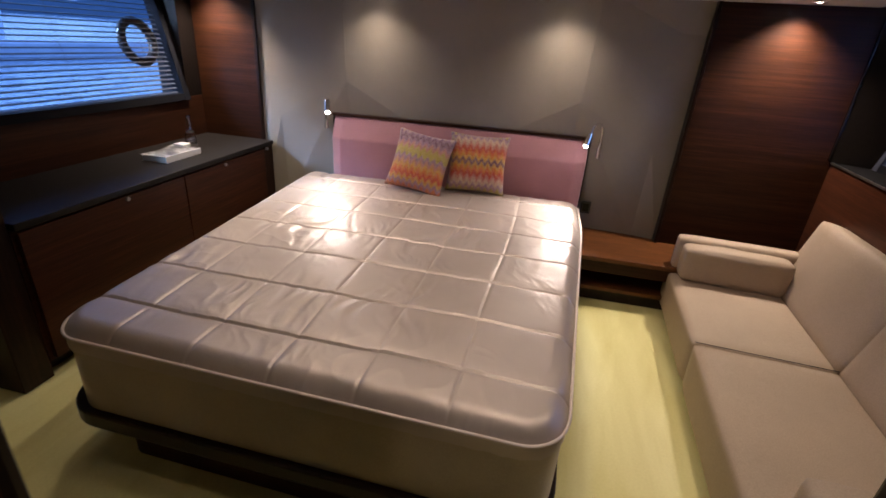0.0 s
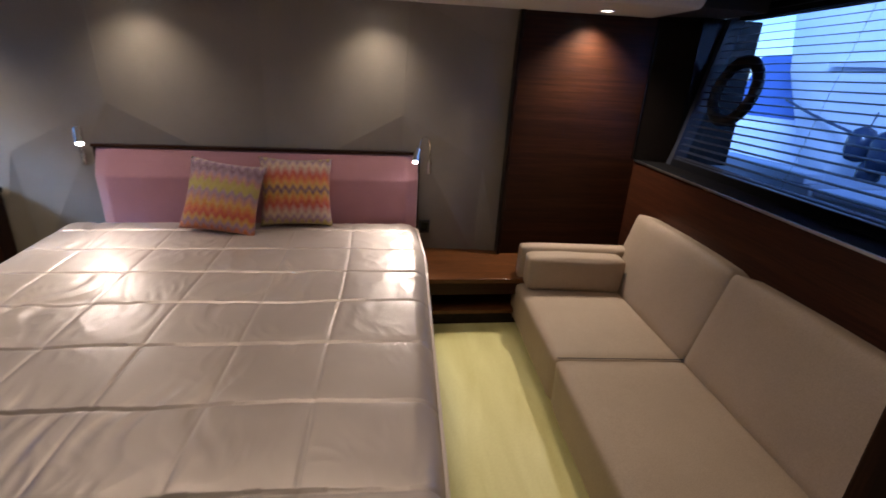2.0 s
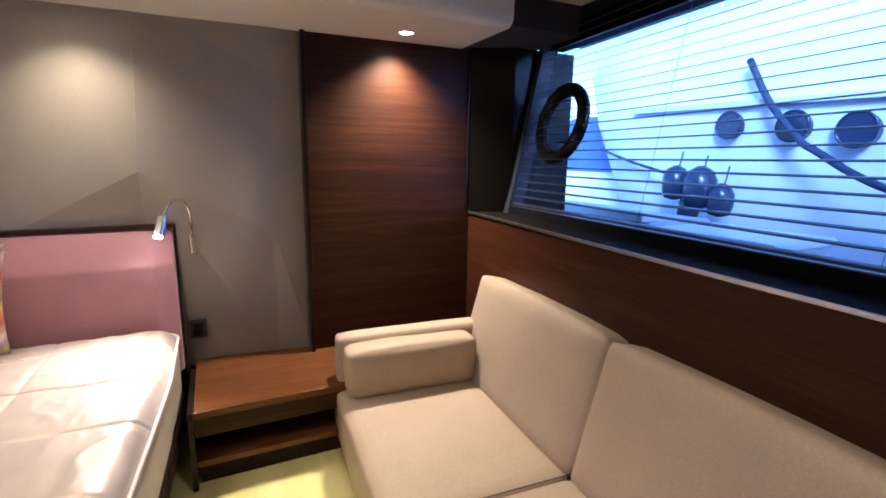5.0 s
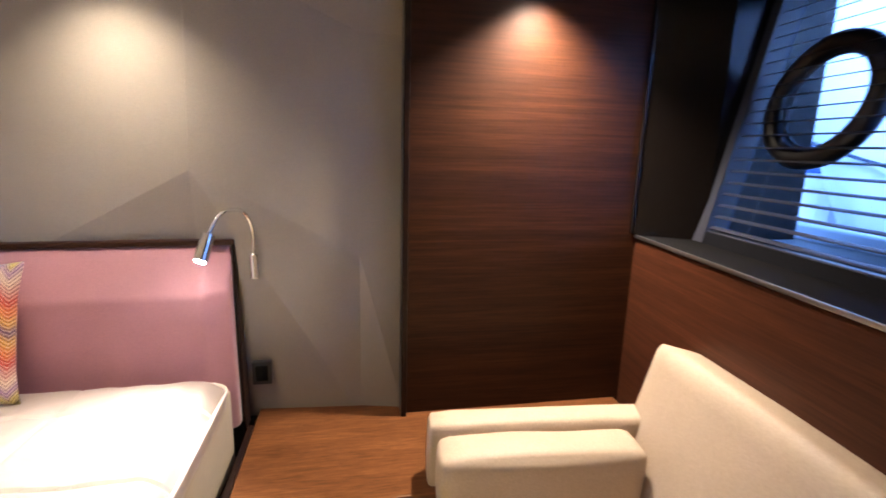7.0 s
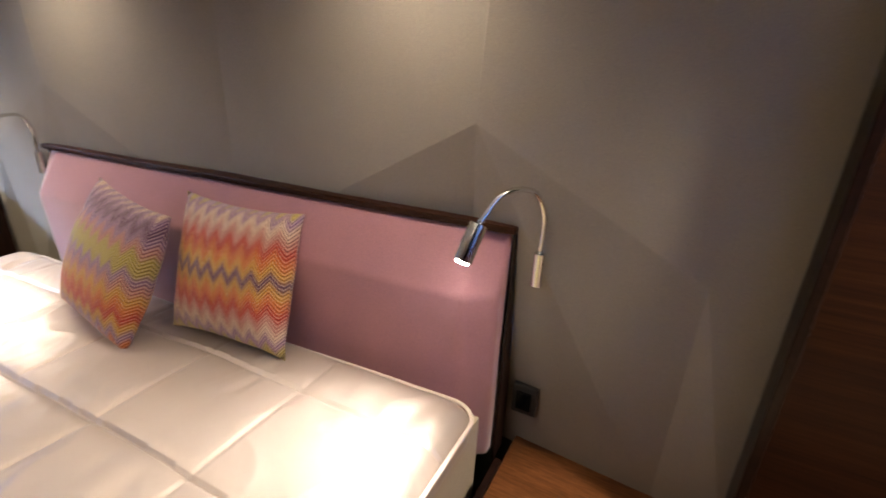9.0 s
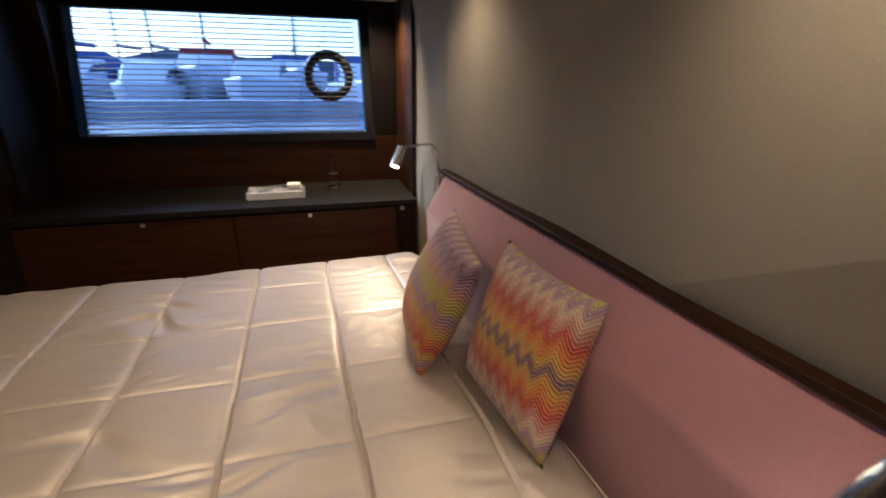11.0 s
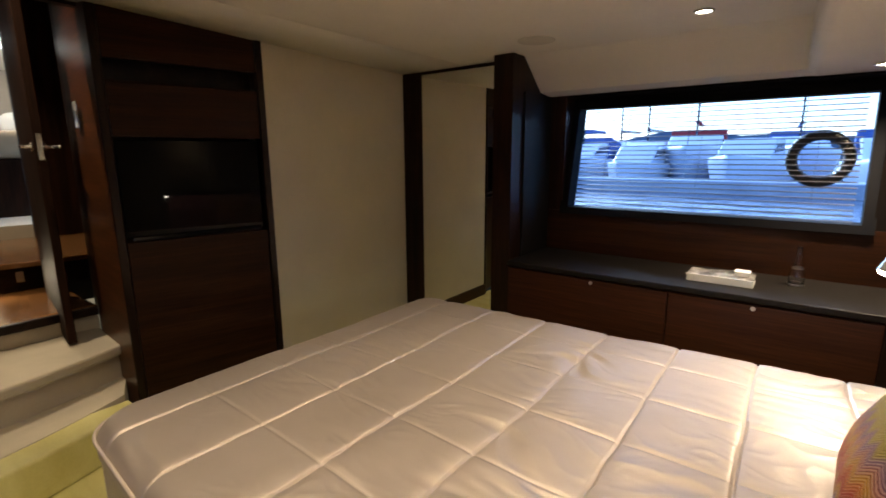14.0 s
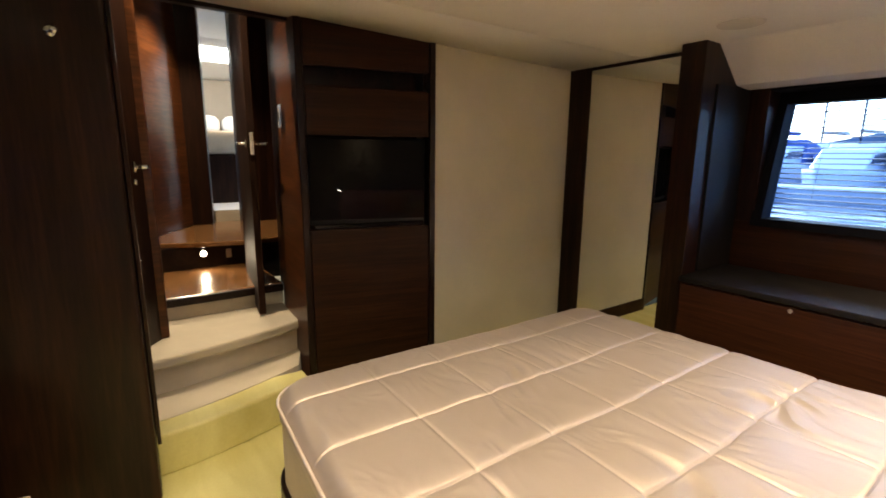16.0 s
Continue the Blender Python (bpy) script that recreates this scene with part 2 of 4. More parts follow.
def part(name, bm, mat, parent=None, label="", smooth=False):
    mesh = bpy.data.meshes.new(name)
    bmesh.ops.recalc_face_normals(bm, faces=bm.faces)
    if smooth:
        for f in bm.faces:
            f.smooth = True
    bm.to_mesh(mesh)
    bm.free()
    mesh.materials.append(mat)
    ob = new(name, mesh)
    if parent is not None:
        ob.parent = parent
        ob.matrix_parent_inverse = world_of(parent).inverted()
    if label:
        tagged(ob, label)
    return ob


def thing(name, place, label, category, group=""):
    ob = new(name)
    ob.empty_display_size = 0.1
    ob.matrix_basis = Matrix.Translation(place)
    return tagged(ob, label, category, group)


def box(lo, hi, bevel=0.0, seg=2, bm=None):
    bm = bm or bmesh.new()
    size = [b - a for a, b in zip(lo, hi)]
    mid = [(a + b) / 2 for a, b in zip(lo, hi)]
    made = bmesh.ops.create_cube(bm, size=1, matrix=Matrix.LocRotScale(mid, None, size))
    if bevel > 0:
        edges = list({e for v in made["verts"] for e in v.link_edges})
        bmesh.ops.bevel(bm, geom=edges, offset=min(bevel, min(size) * 0.45), segments=seg, affect="EDGES", profile=0.5)
    return bm


def prism(outline, lo, hi, axis="z", bevel=0.0, seg=2):
    """Extrudes a flat outline: (x, y) along z, (y, z) along x, or (x, z) along y."""
    bm = bmesh.new()
    put = {"z": lambda a, b, c: (a, b, c), "x": lambda a, b, c: (c, a, b), "y": lambda a, b, c: (a, c, b)}[axis]
    low = [bm.verts.new(put(a, b, lo)) for a, b in outline]
    high = [bm.verts.new(put(a, b, hi)) for a, b in outline]
    bm.faces.new(low)
    bm.faces.new(high)
    for i in range(len(low)):
        j = (i + 1) % len(low)
        bm.faces.new((low[i], low[j], high[j], high[i]))
    bmesh.ops.recalc_face_normals(bm, faces=bm.faces)
    if bevel > 0:
        bmesh.ops.bevel(bm, geom=list(bm.edges), offset=bevel, segments=seg, affect="EDGES", profile=0.5)
    return bm


def rod(a, b, r, r2=None, sides=24, bm=None):
    bm = bm or bmesh.new()
    a, b = Vector(a), Vector(b)
    turn = (b - a).to_track_quat("Z", "Y").to_matrix().to_4x4()
    bmesh.ops.create_cone(bm, cap_ends=True, segments=sides, radius1=r, radius2=r if r2 is None else r2, depth=(b - a).length,
                          matrix=Matrix.Translation((a + b) / 2) @ turn)
    return bm


def curve_points(points, steps=8):
    pts = [Vector(p) for p in points]
    pts = [2 * pts[0] - pts[1]] + pts + [2 * pts[-1] - pts[-2]]
    out = []
    for i in range(1, len(pts) - 2):
        p0, p1, p2, p3 = pts[i - 1:i + 3]
        for k in range(steps):
            t = k / steps
            out.append(0.5 * (2 * p1 + (p2 - p0) * t + (2 * p0 - 5 * p1 + 4 * p2 - p3) * t * t + (3 * p1 - p0 - 3 * p2 + p3) * t ** 3))
    out.append(pts[-2])
    return out


def tube(points, r, sides=10, closed=False, bm=None):
    bm = bm or bmesh.new()
    pts = [Vector(p) for p in points]
    rings = []
    n = len(pts)
    up = Vector((0, 0, 1))
    for i, p in enumerate(pts):
        d = (pts[(i + 1) % n] - pts[i - 1]) if closed else (pts[min(i + 1, n - 1)] - pts[max(i - 1, 0)])
        d.normalize()
        side = d.cross(up)
        if side.length < 1e-3:
            side = d.cross(Vector((1, 0, 0)))
        side.normalize()
        nor = side.cross(d)
        rings.append([bm.verts.new(p + r * (math.cos(2 * math.pi * k / sides) * side + math.sin(2 * math.pi * k / sides) * nor)) for k in range(sides)])
    last = n if closed else n - 1
    for i in range(last):
        a, b = rings[i], rings[(i + 1) % n]
        for k in range(sides):
            bm.faces.new((a[k], a[(k + 1) % sides], b[(k + 1) % sides], b[k]))
    if not closed:
        bm.faces.new(rings[0])
        bm.faces.new(rings[-1])
    return bm


def lathe(profile, place, sides=28):
    """Turns (radius, height) pairs about an upright axis."""
    bm = bmesh.new()
    rings = []
    for r, h in profile:
        rings.append([bm.verts.new((place[0] + r * math.cos(2 * math.pi * k / sides), place[1] + r * math.sin(2 * math.pi * k / sides), place[2] + h)) for k in range(sides)])
    for a, b in zip(rings, rings[1:]):
        for k in range(sides):
            bm.faces.new((a[k], a[(k + 1) % sides], b[(k + 1) % sides], b[k]))
    bm.faces.new(rings[0])
    bm.faces.new(rings[-1])
    return bm


def soft_box(lo, hi, radius, cuts=10, puff=0.0, wobble=0.0, seed=0.0):
    """An upholstered block: rounded edges, faces swelling by puff, slightly uneven."""
    bm = bmesh.new()
    lo, hi = Vector(lo), Vector(hi)
    bmesh.ops.create_cube(bm, size=2)
    bmesh.ops.subdivide_edges(bm, edges=list(bm.edges), cuts=cuts, use_grid_fill=True)
    mid, half = (lo + hi) / 2, (hi - lo) / 2
    for v in bm.verts:
        u = v.co.copy()
        p = Vector([u[i] * half[i] for i in range(3)])
        core = Vector([max(-(half[i] - radius), min(half[i] - radius, p[i])) for i in range(3)])
        d = p - core
        if d.length > 1e-9:
            d = d.normalized() * radius
        swell = [(1 - u[(i + 1) % 3] ** 2) * (1 - u[(i + 2) % 3] ** 2) * u[i] * puff for i in range(3)]
        q = core + d + Vector(swell)
        if wobble:
            q += wobble * noise.noise_vector((q + Vector((seed, seed, 0))) * 5)
        v.co = mid + q
    return bm


def structure(name, bm, mat, label, smooth=False):
    return tagged(part(name, bm, mat, None, "", smooth), label, "", "", "structure")


# ---------------------------------------------------------------- floor, landing, steps
structure("floor", box((-2.2, 1.0, -0.06), (2.6, 4.2, 0.0)), FILM, "cabin floor covered with yellow protective film")


def edge_y(x):
    return 1.01 + 0.19 * (1 - ((1.06 - x) / 0.75) ** 1.6) if x > 0.31 else 1.01


landing_line = [(x, edge_y(x)) for x in [0.31 + 0.75 * k / 14 for k in range(15)]]
structure("landing_riser", prism([(0.31, 0.9)] + [(1.06, 0.9)] + landing_line[::-1], 0.0, 0.196, bevel=0.012), FILM, "low landing edge wrapped in yellow protective film")
inner_line = [(x, y - 0.17 + 0.05 * (x - 0.3)) for x, y in landing_line]
structure("landing", prism([(0.1, 0.3), (1.2, 0.3)] + [(1.2, inner_line[-1][1])] + inner_line[::-1], 0.0, 0.2), CARPET, "beige carpeted landing inside the cabin door")
step_line = [(0.22 + 0.86 * k / 14, 0.63 + 0.20 * (1 - (1 - k / 14) ** 1.6)) for k in range(15)]
structure("carpet_step", prism([(0.2, 0.2), (1.08, 0.2)] + step_line[::-1], 0.34, 0.4, bevel=0.014), CARPET, "beige carpeted step with a rounded nosing")
structure("carpet_step_riser", prism([(0.2, 0.2), (1.08, 0.2)] + [(x, y - 0.045) for x, y in step_line][::-1], 0.2, 0.34), CARPET, "beige carpeted riser below the step")
structure("companion_riser", box((0.2, -0.7, 0.2), (1.1, 0.22, 0.5)), CARPET, "beige carpeted riser below the wooden step")
structure("wooden_step", box((0.2, -0.72, 0.5), (1.1, 0.24, 0.545), 0.012), STEP_WOOD, "varnished wooden step with a dark nosing")
structure("step_nosing", box((0.2, 0.232, 0.488), (1.1, 0.256, 0.54), 0.008), DARK_TRIM, "dark wooden step nosing")
structure("hall_riser", box((-0.3, -2.0, 0.4), (1.3, -0.52, 0.715)), DARK_TRIM, "dark wooden riser with a step light")
structure("hall_floor", prism([(-0.4, -2.0), (1.3, -2.0), (1.3, -0.62), (0.92, -0.6), (0.6, -0.46), (0.3, -0.4), (-0.4, -0.4)], 0.715, 0.75, bevel=0.006), STEP_WOOD, "varnished wooden hall floor")

# ---------------------------------------------------------------- walls and ceiling
structure("wall_port_lower", box((-2.2, 0.9, 0.0), (-2.05, 4.2, 1.03)), WALNUT, "dark walnut panelling below the window")
PORT_LABEL, STAR_LABEL = "dark walnut wall beside the port window", "dark walnut wall beside the starboard window"
structure("wall_port_foot", box((-2.28, 0.9, 1.031), (-2.05, 2.19, 2.2)), WALNUT_UP, PORT_LABEL)
structure("wall_port_head", box((-2.26, 3.83, 1.031), (-2.05, 4.2, 2.2)), DARK_LACQUER, PORT_LABEL)
structure("wall_port_header", box((-2.4, 2.19, 1.787), (-2.05, 3.83, 2.2)), WINDOW_FRAME, "dark walnut header over the port window")
# the hull side draws in towards the foot of the cabin
HULL_TURN = Matrix.Translation((2.40, 3.95, 0)) @ pose(0, 0, 0, 0, 0, -4.9) @ Matrix.Translation((-2.40, -3.95, 0))


def along_hull(bm):
    bmesh.ops.transform(bm, matrix=HULL_TURN, verts=bm.verts)
    return bm


structure("wall_starboard_lower", along_hull(box((2.27, 1.2, 0.0), (2.58, 4.1, 0.997))), WALNUT_LIT, "dark walnut panelling below the window, coloured redder as if lamplit")
structure("wall_starboard_head", box((2.45, 4.036, 0.998), (2.60, 4.3, 2.2)), WALNUT_UP, STAR_LABEL)
structure("wall_starboard_foot", along_hull(box((2.45, 1.2, 0.998), (2.60, 2.026, 2.2))), WALNUT_UP, STAR_LABEL)
structure("wall_starboard_header", along_hull(box((2.79, 2.026, 1.93), (2.95, 4.036, 2.2))), WALNUT_UP, "dark walnut header over the starboard window")
reveal = prism([(2.262, 4.073), (2.262, 4.062), (2.47, 3.945), (2.85, 3.935), (2.85, 4.073)], 1.012, 1.874)
structure("window_reveal", reveal, DARK_LACQUER, "dark glossy panel beside the starboard window")
structure("reveal_trim", box((2.250, 4.056, 1.016), (2.262, 4.073, 1.86), 0.003), DARK_LACQUER, "thin dark corner trim beside the window")
structure("window_ledge", along_hull(box((2.274, 1.2, 0.998), (2.5, 4.05, 1.01), 0.002)), LEDGE_FELT, "black window ledge")
structure("window_ledge_lip", along_hull(box((2.262, 1.5, 1.000), (2.268, 4.06, 1.0125), 0.002)), STEEL, "thin metal lip along the window ledge")
structure("wall_foot", box((-2.05, 0.85, 0.0), (-0.50, 1.03, 2.1)), CREAM_FABRIC, "cream fabric wall at the foot of the bed")
structure("wall_head_backing", box((-2.3, 4.22, 0.0), (2.8, 4.35, 2.3)), DARK_CLOTH, "plain wall behind the fabric panels")


def along_head(bm):
    for p in bm.verts:
        p.co.y += head_shift(p.co.x)
    return bm


# folded fabric panels behind the bed, shallow facets with creases
CX = -0.083
def fabric_wall():
    bm = bmesh.new()
    rows = {}

    def v(key, x, z, out):
        rows[key] = bm.verts.new((x, WALL_Y - out, z))
    for side, tag in ((1, "r"), (-1, "l")):
        def sx(x):
            return CX + side * (x - CX)
        v("top1" + tag, sx(0.74), 1.88, 0.04)
        v("cr1" + tag, sx(0.74), 1.67, 0.046)
        v("apex" + tag, sx(0.72), 1.225, 0.047)
        v("diag" + tag, sx(0.22), 0.95, 0.014)
        v("low1" + tag, sx(0.70), 0.30, -0.085)
        v("lowd" + tag, sx(0.22), 0.30, -0.03)
        v("top2" + tag, sx(1.25), 1.88, 0.05)
        v("cr2" + tag, sx(1.245), 1.67, 0.004)
        v("fold" + tag, sx(1.24), 0.94, 0.012)
        v("low2" + tag, sx(1.24), 0.30, -0.035)
        v("top3" + tag, sx(1.405), 1.88, 0.03)
        v("cr3" + tag, sx(1.405), 1.67, 0.0)
        v("mid3" + tag, sx(1.405), 0.90, 0.0)
        v("low3" + tag, sx(1.405), 0.30, 0.0)
    v("topc", CX, 1.88, 0.0)
    v("midc", CX, 0.95, 0.0)
    v("lowc", CX, 0.30, 0.0)
    for t in "rl":
        for face in (("topc", "top1", "cr1", "apex", "diag", "midc"), ("midc", "diag", "lowd", "lowc"), ("diag", "apex", "low1", "lowd"),
                     ("top1", "top2", "cr2", "cr1"), ("cr1", "cr2", "fold", "apex"), ("apex", "fold", "low2", "low1"),
                     ("top2", "top3", "cr3", "cr2"), ("cr2", "cr3", "mid3", "fold"), ("fold", "mid3", "low3", "low2")):
            bm.faces.new([rows[k if k in rows else k + t] for k in face])
    bmesh.ops.triangulate(bm, faces=[f for f in bm.faces if len(f.verts) > 4])
    made = bmesh.ops.extrude_face_region(bm, geom=list(bm.faces))
    for e in made["geom"]:
        if isinstance(e, bmesh.types.BMVert):
            e.co.y = WALL_Y + 0.12
    return along_head(bm)


structure("wall_head", fabric_wall(), WALL_FABRIC, "grey-brown fabric wall folded into shallow facets")
structure("wood_panel_starboard", box((1.405, 4.075, 0.0), (2.62, 4.22, 1.95), 0.003), WALNUT, "tall walnut veneer panel beside the fabric wall")
structure("wood_panel_port", box((-2.06, 3.985, 0.0), (-1.575, 4.22, 1.9), 0.003), WALNUT, "tall walnut veneer panel beside the fabric wall")
structure("panel_trim_starboard", box((1.385, 4.05, 0.3), (1.405, 4.2, 1.88), 0.002), DARK_TRIM, "dark upright trim strip")
structure("panel_trim_port", box((-1.575, 3.975, 0.0), (-1.553, 4.2, 1.84), 0.002), DARK_TRIM, "dark upright trim strip")

foot = bmesh.new()
rim = [(-1.66, 1.6, CEIL_Z), (2.6, 1.6, CEIL_Z), (2.6, 0.75, 2.14), (0.27, 0.75, 2.115), (0.05, 0.9, 2.085), (-0.5, 0.98, 2.04), (-1.66, 0.98, 2.012)]
low = [foot.verts.new(p) for p in rim]
high = [foot.verts.new((p[0], p[1], p[2] + 0.05)) for p in rim]
middle = foot.verts.new((-0.2, 1.3, 2.03))
for k in range(len(rim)):
    j = (k + 1) % len(rim)
    foot.faces.new((low[k], low[j], middle))
    foot.faces.new((low[k], low[j], high[j], high[k]))
foot.faces.new(high)
structure("ceiling_foot", foot, HEADLINER, "cream headliner rising towards the door", True)
structure("ceiling", box((-1.66, 1.6, CEIL_Z), (2.6, 3.66, CEIL_Z + 0.04)), HEADLINER, "cream fabric headliner")
slope = prism([(-1.68, CEIL_Z + 0.05), (-1.655, CEIL_Z), (-1.90, 1.815), (-2.06, 1.80), (-2.06, 1.86)], 2.07, 3.6, "y")
structure("ceiling_slope", slope, HEADLINER, "cream headliner sloping down to the window")
structure("ceiling_port_strip", box((-2.06, 1.0, CEIL_Z + 0.002), (-1.64, 2.09, CEIL_Z + 0.06)), HEADLINER, "cream headliner strip")
soffit = prism([(3.60, CEIL_Z + 0.05), (3.60, 1.87), (3.61, 1.845), (3.635, 1.83), (4.30, 1.83), (4.30, CEIL_Z + 0.05)], -2.08, 2.22, "x", bevel=0.008, seg=3)
for q in soffit.verts:
    q.co.y -= 0.03 * (2.2 - q.co.x) * (1 if q.co.y < 4 else 0)
    q.co.z += 0.016 * q.co.x * (1 if q.co.z < 1.9 else 0)
structure("soffit", soffit, HEADLINER, "lowered cream soffit over the headboard")
structure("soffit_end", box((2.225, 3.62, 1.875), (2.6, 4.22, 2.06)), DARK_CLOTH, "dark trim closing the soffit end")
structure("ceiling_starboard_strip", box((2.61, 1.4, CEIL_Z), (2.95, 4.3, CEIL_Z + 0.06)), DARK_CLOTH, "dark strip above the starboard blind")
structure("hall_ceiling", box((-1.2, -3.4, 2.72), (1.6, 1.04, 2.8)), HEADLINER, "cream hall ceiling")
structure("door_head", box((-0.9, 0.70, 2.10), (1.1, 0.745, 2.75)), DARK_TRIM, "dark wood above the cabin door")

# bulkhead beside the sofa and the bathroom door in its side
structure("bulkhead", prism([(1.06, 1.36), (2.6, 1.36), (2.6, 0.2), (0.95, 0.2), (0.95, 0.52), (1.02, 0.62)], 0.0, 2.72, bevel=0.012, seg=3), WALNUT_UP, "dark polished walnut bulkhead")
structure("hall_wall_starboard", box((0.95, -1.2, 0.4), (1.1, 0.2, 2.72)), WALNUT_UP, "dark walnut hall wall")
structure("door_jamb", box((0.915, 0.42, 0.4), (0.965, 0.53, 2.7), 0.01), DOOR_WOOD, "reddish wooden door jamb")
structure("hall_wall_port", box((-0.9, -1.55, 0.4), (-0.8, 0.9, 2.72)), DARK_TRIM, "dark hall wall behind the open door")
structure("wall_foot_hall", box((-0.9, -0.1, 0.4), (0.12, 0.0, 2.72)), DARK_TRIM, "dark wall behind the television unit")
structure("wall_closing_aft", box((-1.6, -3.5, 0.3), (1.6, -3.4, 2.8)), DARK_TRIM, "plain wall closing the forward cabin")
# ---------------------------------------------------------------- windows, blinds, portholes
def window(name, x_low, x_high, y0, y1, z0, z1, out, label, head=0.05):
    """A fixed pane in a black frame that leans outwards by x_high - x_low; out is +1 to starboard."""
    w = thing(name, (x_low, (y0 + y1) / 2, z0), label, "window")
    w["kind"] = "structure"
    lean = (x_high - x_low) / (z1 - z0)

    def px(z, off):
        return x_low + lean * (z - z0) + out * off

    def bar(nm, ya, yb, za, zb, o0, o1, mat):
        bm = bmesh.new()
        vs = [bm.verts.new((px(z, o), y, z)) for z in (za, zb) for y in (ya, yb) for o in (o0, o1)]
        for f in ((0, 1, 3, 2), (4, 5, 7, 6), (0, 1, 5, 4), (2, 3, 7, 6), (0, 2, 6, 4), (1, 3, 7, 5)):
            bm.faces.new([vs[k] for k in f])
        return part(nm, bm, mat, w)
    bar("frame_bottom", y0, y1, z0 - 0.03, z0 + 0.015, -0.01, 0.12, WINDOW_FRAME)
    bar("frame_top", y0, y1, z1 - 0.015, z1 + head, 0.03 if head > 0.06 else -0.01, 0.12, WINDOW_FRAME)
    bar("frame_side", y0 - 0.04, y0 + 0.014, z0 - 0.03, z1 + 0.05, -0.012, 0.12, WINDOW_FRAME)
    # starboard jamb borrows the bluish slat colour to stand for daylight falling on it
    bar("frame_side", y1 - 0.014, y1 + 0.04, z0 - 0.03, z1 + 0.05, -0.012, 0.075, WINDOW_FRAME if out < 0 else SLAT)
    pane = bar("pane", y0, y1, z0, z1, 0.062, 0.068, TINT)
    pane.visible_shadow = False
    return w, px


def porthole(name, px, y, z, radius, label):
    p = thing(name, (px(z, 0.05), y, z), label, "porthole")
    ring = []
    for k in range(48):
        a = 2 * math.pi * k / 48
        zz = z + radius * math.cos(a)
        ring.append((px(zz, 0.04), y + radius * math.sin(a), zz))
    part("rim", tube(ring, 0.031 if radius > 0.14 else 0.027, 10, True), RUBBER, p, "", True)
    inner = [(px(q[2], 0.045), y + (q[1] - y) * 0.83, z + (q[2] - z) * 0.83) for q in ring]
    part("inner_ring", tube([(px(q[2], 0.05), q[1], q[2]) for q in inner], 0.008, 6, True), BLACK_PLASTIC, p, "", True)
    for a in (1.2, -1.9):
        c = (px(z + radius * math.cos(a), 0.03), y + radius * math.sin(a), z + radius * math.cos(a))
        part("catch", box((c[0] - 0.016, c[1] - 0.02, c[2] - 0.012), (c[0] + 0.016, c[1] + 0.02, c[2] + 0.012), 0.005), BLACK_PLASTIC, p)
    return p


def blind(name, px, y0, y1, z0, z1, pitch, tilt, mat, label, stack=0.0):
    b = thing(name, (px(z0, 0), (y0 + y1) / 2, z0), label, "blind")
    slat_mesh = None
    n = int((z1 - z0) / pitch)
    for k in range(n):
        z = z0 + 0.02 + k * pitch
        m = pose(px(z, 0.012), (y0 + y1) / 2, z, 0, tilt, 0)
        if slat_mesh is None:
            bm = prism([(-0.0125, 0.0), (-0.006, 0.0016), (0.006, 0.0016), (0.0125, 0.0), (0.0125, 0.0008), (0.006, 0.0024), (-0.006, 0.0024), (-0.0125, 0.0008)], -(y1 - y0) / 2, (y1 - y0) / 2, "y")
            first = part("slat", bm, mat, b)
            slat_mesh = first.data
            ob = first
        else:
            ob = new("slat", slat_mesh)
            ob.parent = b
            ob.matrix_parent_inverse = world_of(b).inverted()
        ob.matrix_basis = m
    part("bottom_rail", box((px(z0, 0.012) - 0.013, y0, z0 - 0.004), (px(z0, 0.012) + 0.013, y1, z0 + 0.008), 0.003), mat, b)
    part("head_rail", box((px(z1, 0.012) - 0.016, y0 - 0.005, z1), (px(z1, 0.012) + 0.016, y1 + 0.005, z1 + 0.05), 0.003), WINDOW_FRAME, b)
    for y in (y0 + 0.18, (y0 + y1) / 2, y1 - 0.18):
        part("cord", rod((px(z0, 0.012), y, z0), (px(z1, 0.012), y, z1), 0.0009, sides=6), mat, b)
    return b


win_p, px_p = window("window_1", -2.05, -2.20, 2.22, 3.80, 1.04, 1.735, -1, "wide cabin window in a black frame, marina outside")
porthole("porthole", px_p, 3.583, 1.385, 0.124, "round black opening porthole set in the window")
blind("venetian_blind", px_p, 2.27, 3.75, 1.045, 1.735, 0.0285, 16, SLAT, "lowered grey venetian blind with open slats over the window")
win_s, px_s = window("window_2", 2.455, 2.63, 2.06, 3.93, 1.035, 1.885, 1, "wide leaning cabin window in a black frame, neighbouring boat outside", 0.13)
port_s = porthole("porthole", px_s, 3.68, 1.475, 0.166, "round black opening porthole set in the window")
blind_s = blind("venetian_blind", px_s, 2.075, 3.93, 1.045, 1.955, 0.0395, -15, SLAT, "lowered dark venetian blind with open slats over the window")

for ob in (win_s, port_s, blind_s):
    ob.matrix_basis = HULL_TURN @ ob.matrix_basis

# ---------------------------------------------------------------- outside: water, boats
OUT_WHITE = material("white_gelcoat", (0.62, 0.68, 0.78), 0.35)
paint(OUT_WHITE, ramp(OUT_WHITE, noise_tex(OUT_WHITE, mapped(OUT_WHITE, (0.6, 0.6, 0.6)), 1.0, 3), [(0.3, (0.70, 0.74, 0.82)), (0.7, (0.84, 0.86, 0.90))]))
OUT_DARK = material("dark_boat_window", (0.02, 0.03, 0.06), 0.25)
OUT_RED = material("red_sail_cover", (0.42, 0.03, 0.03), 0.7)
OUT_BLUE = material("blue_canvas", (0.07, 0.13, 0.34), 0.8)
OUT_PONTOON = material("grey_pontoon", (0.52, 0.54, 0.58), 0.8)
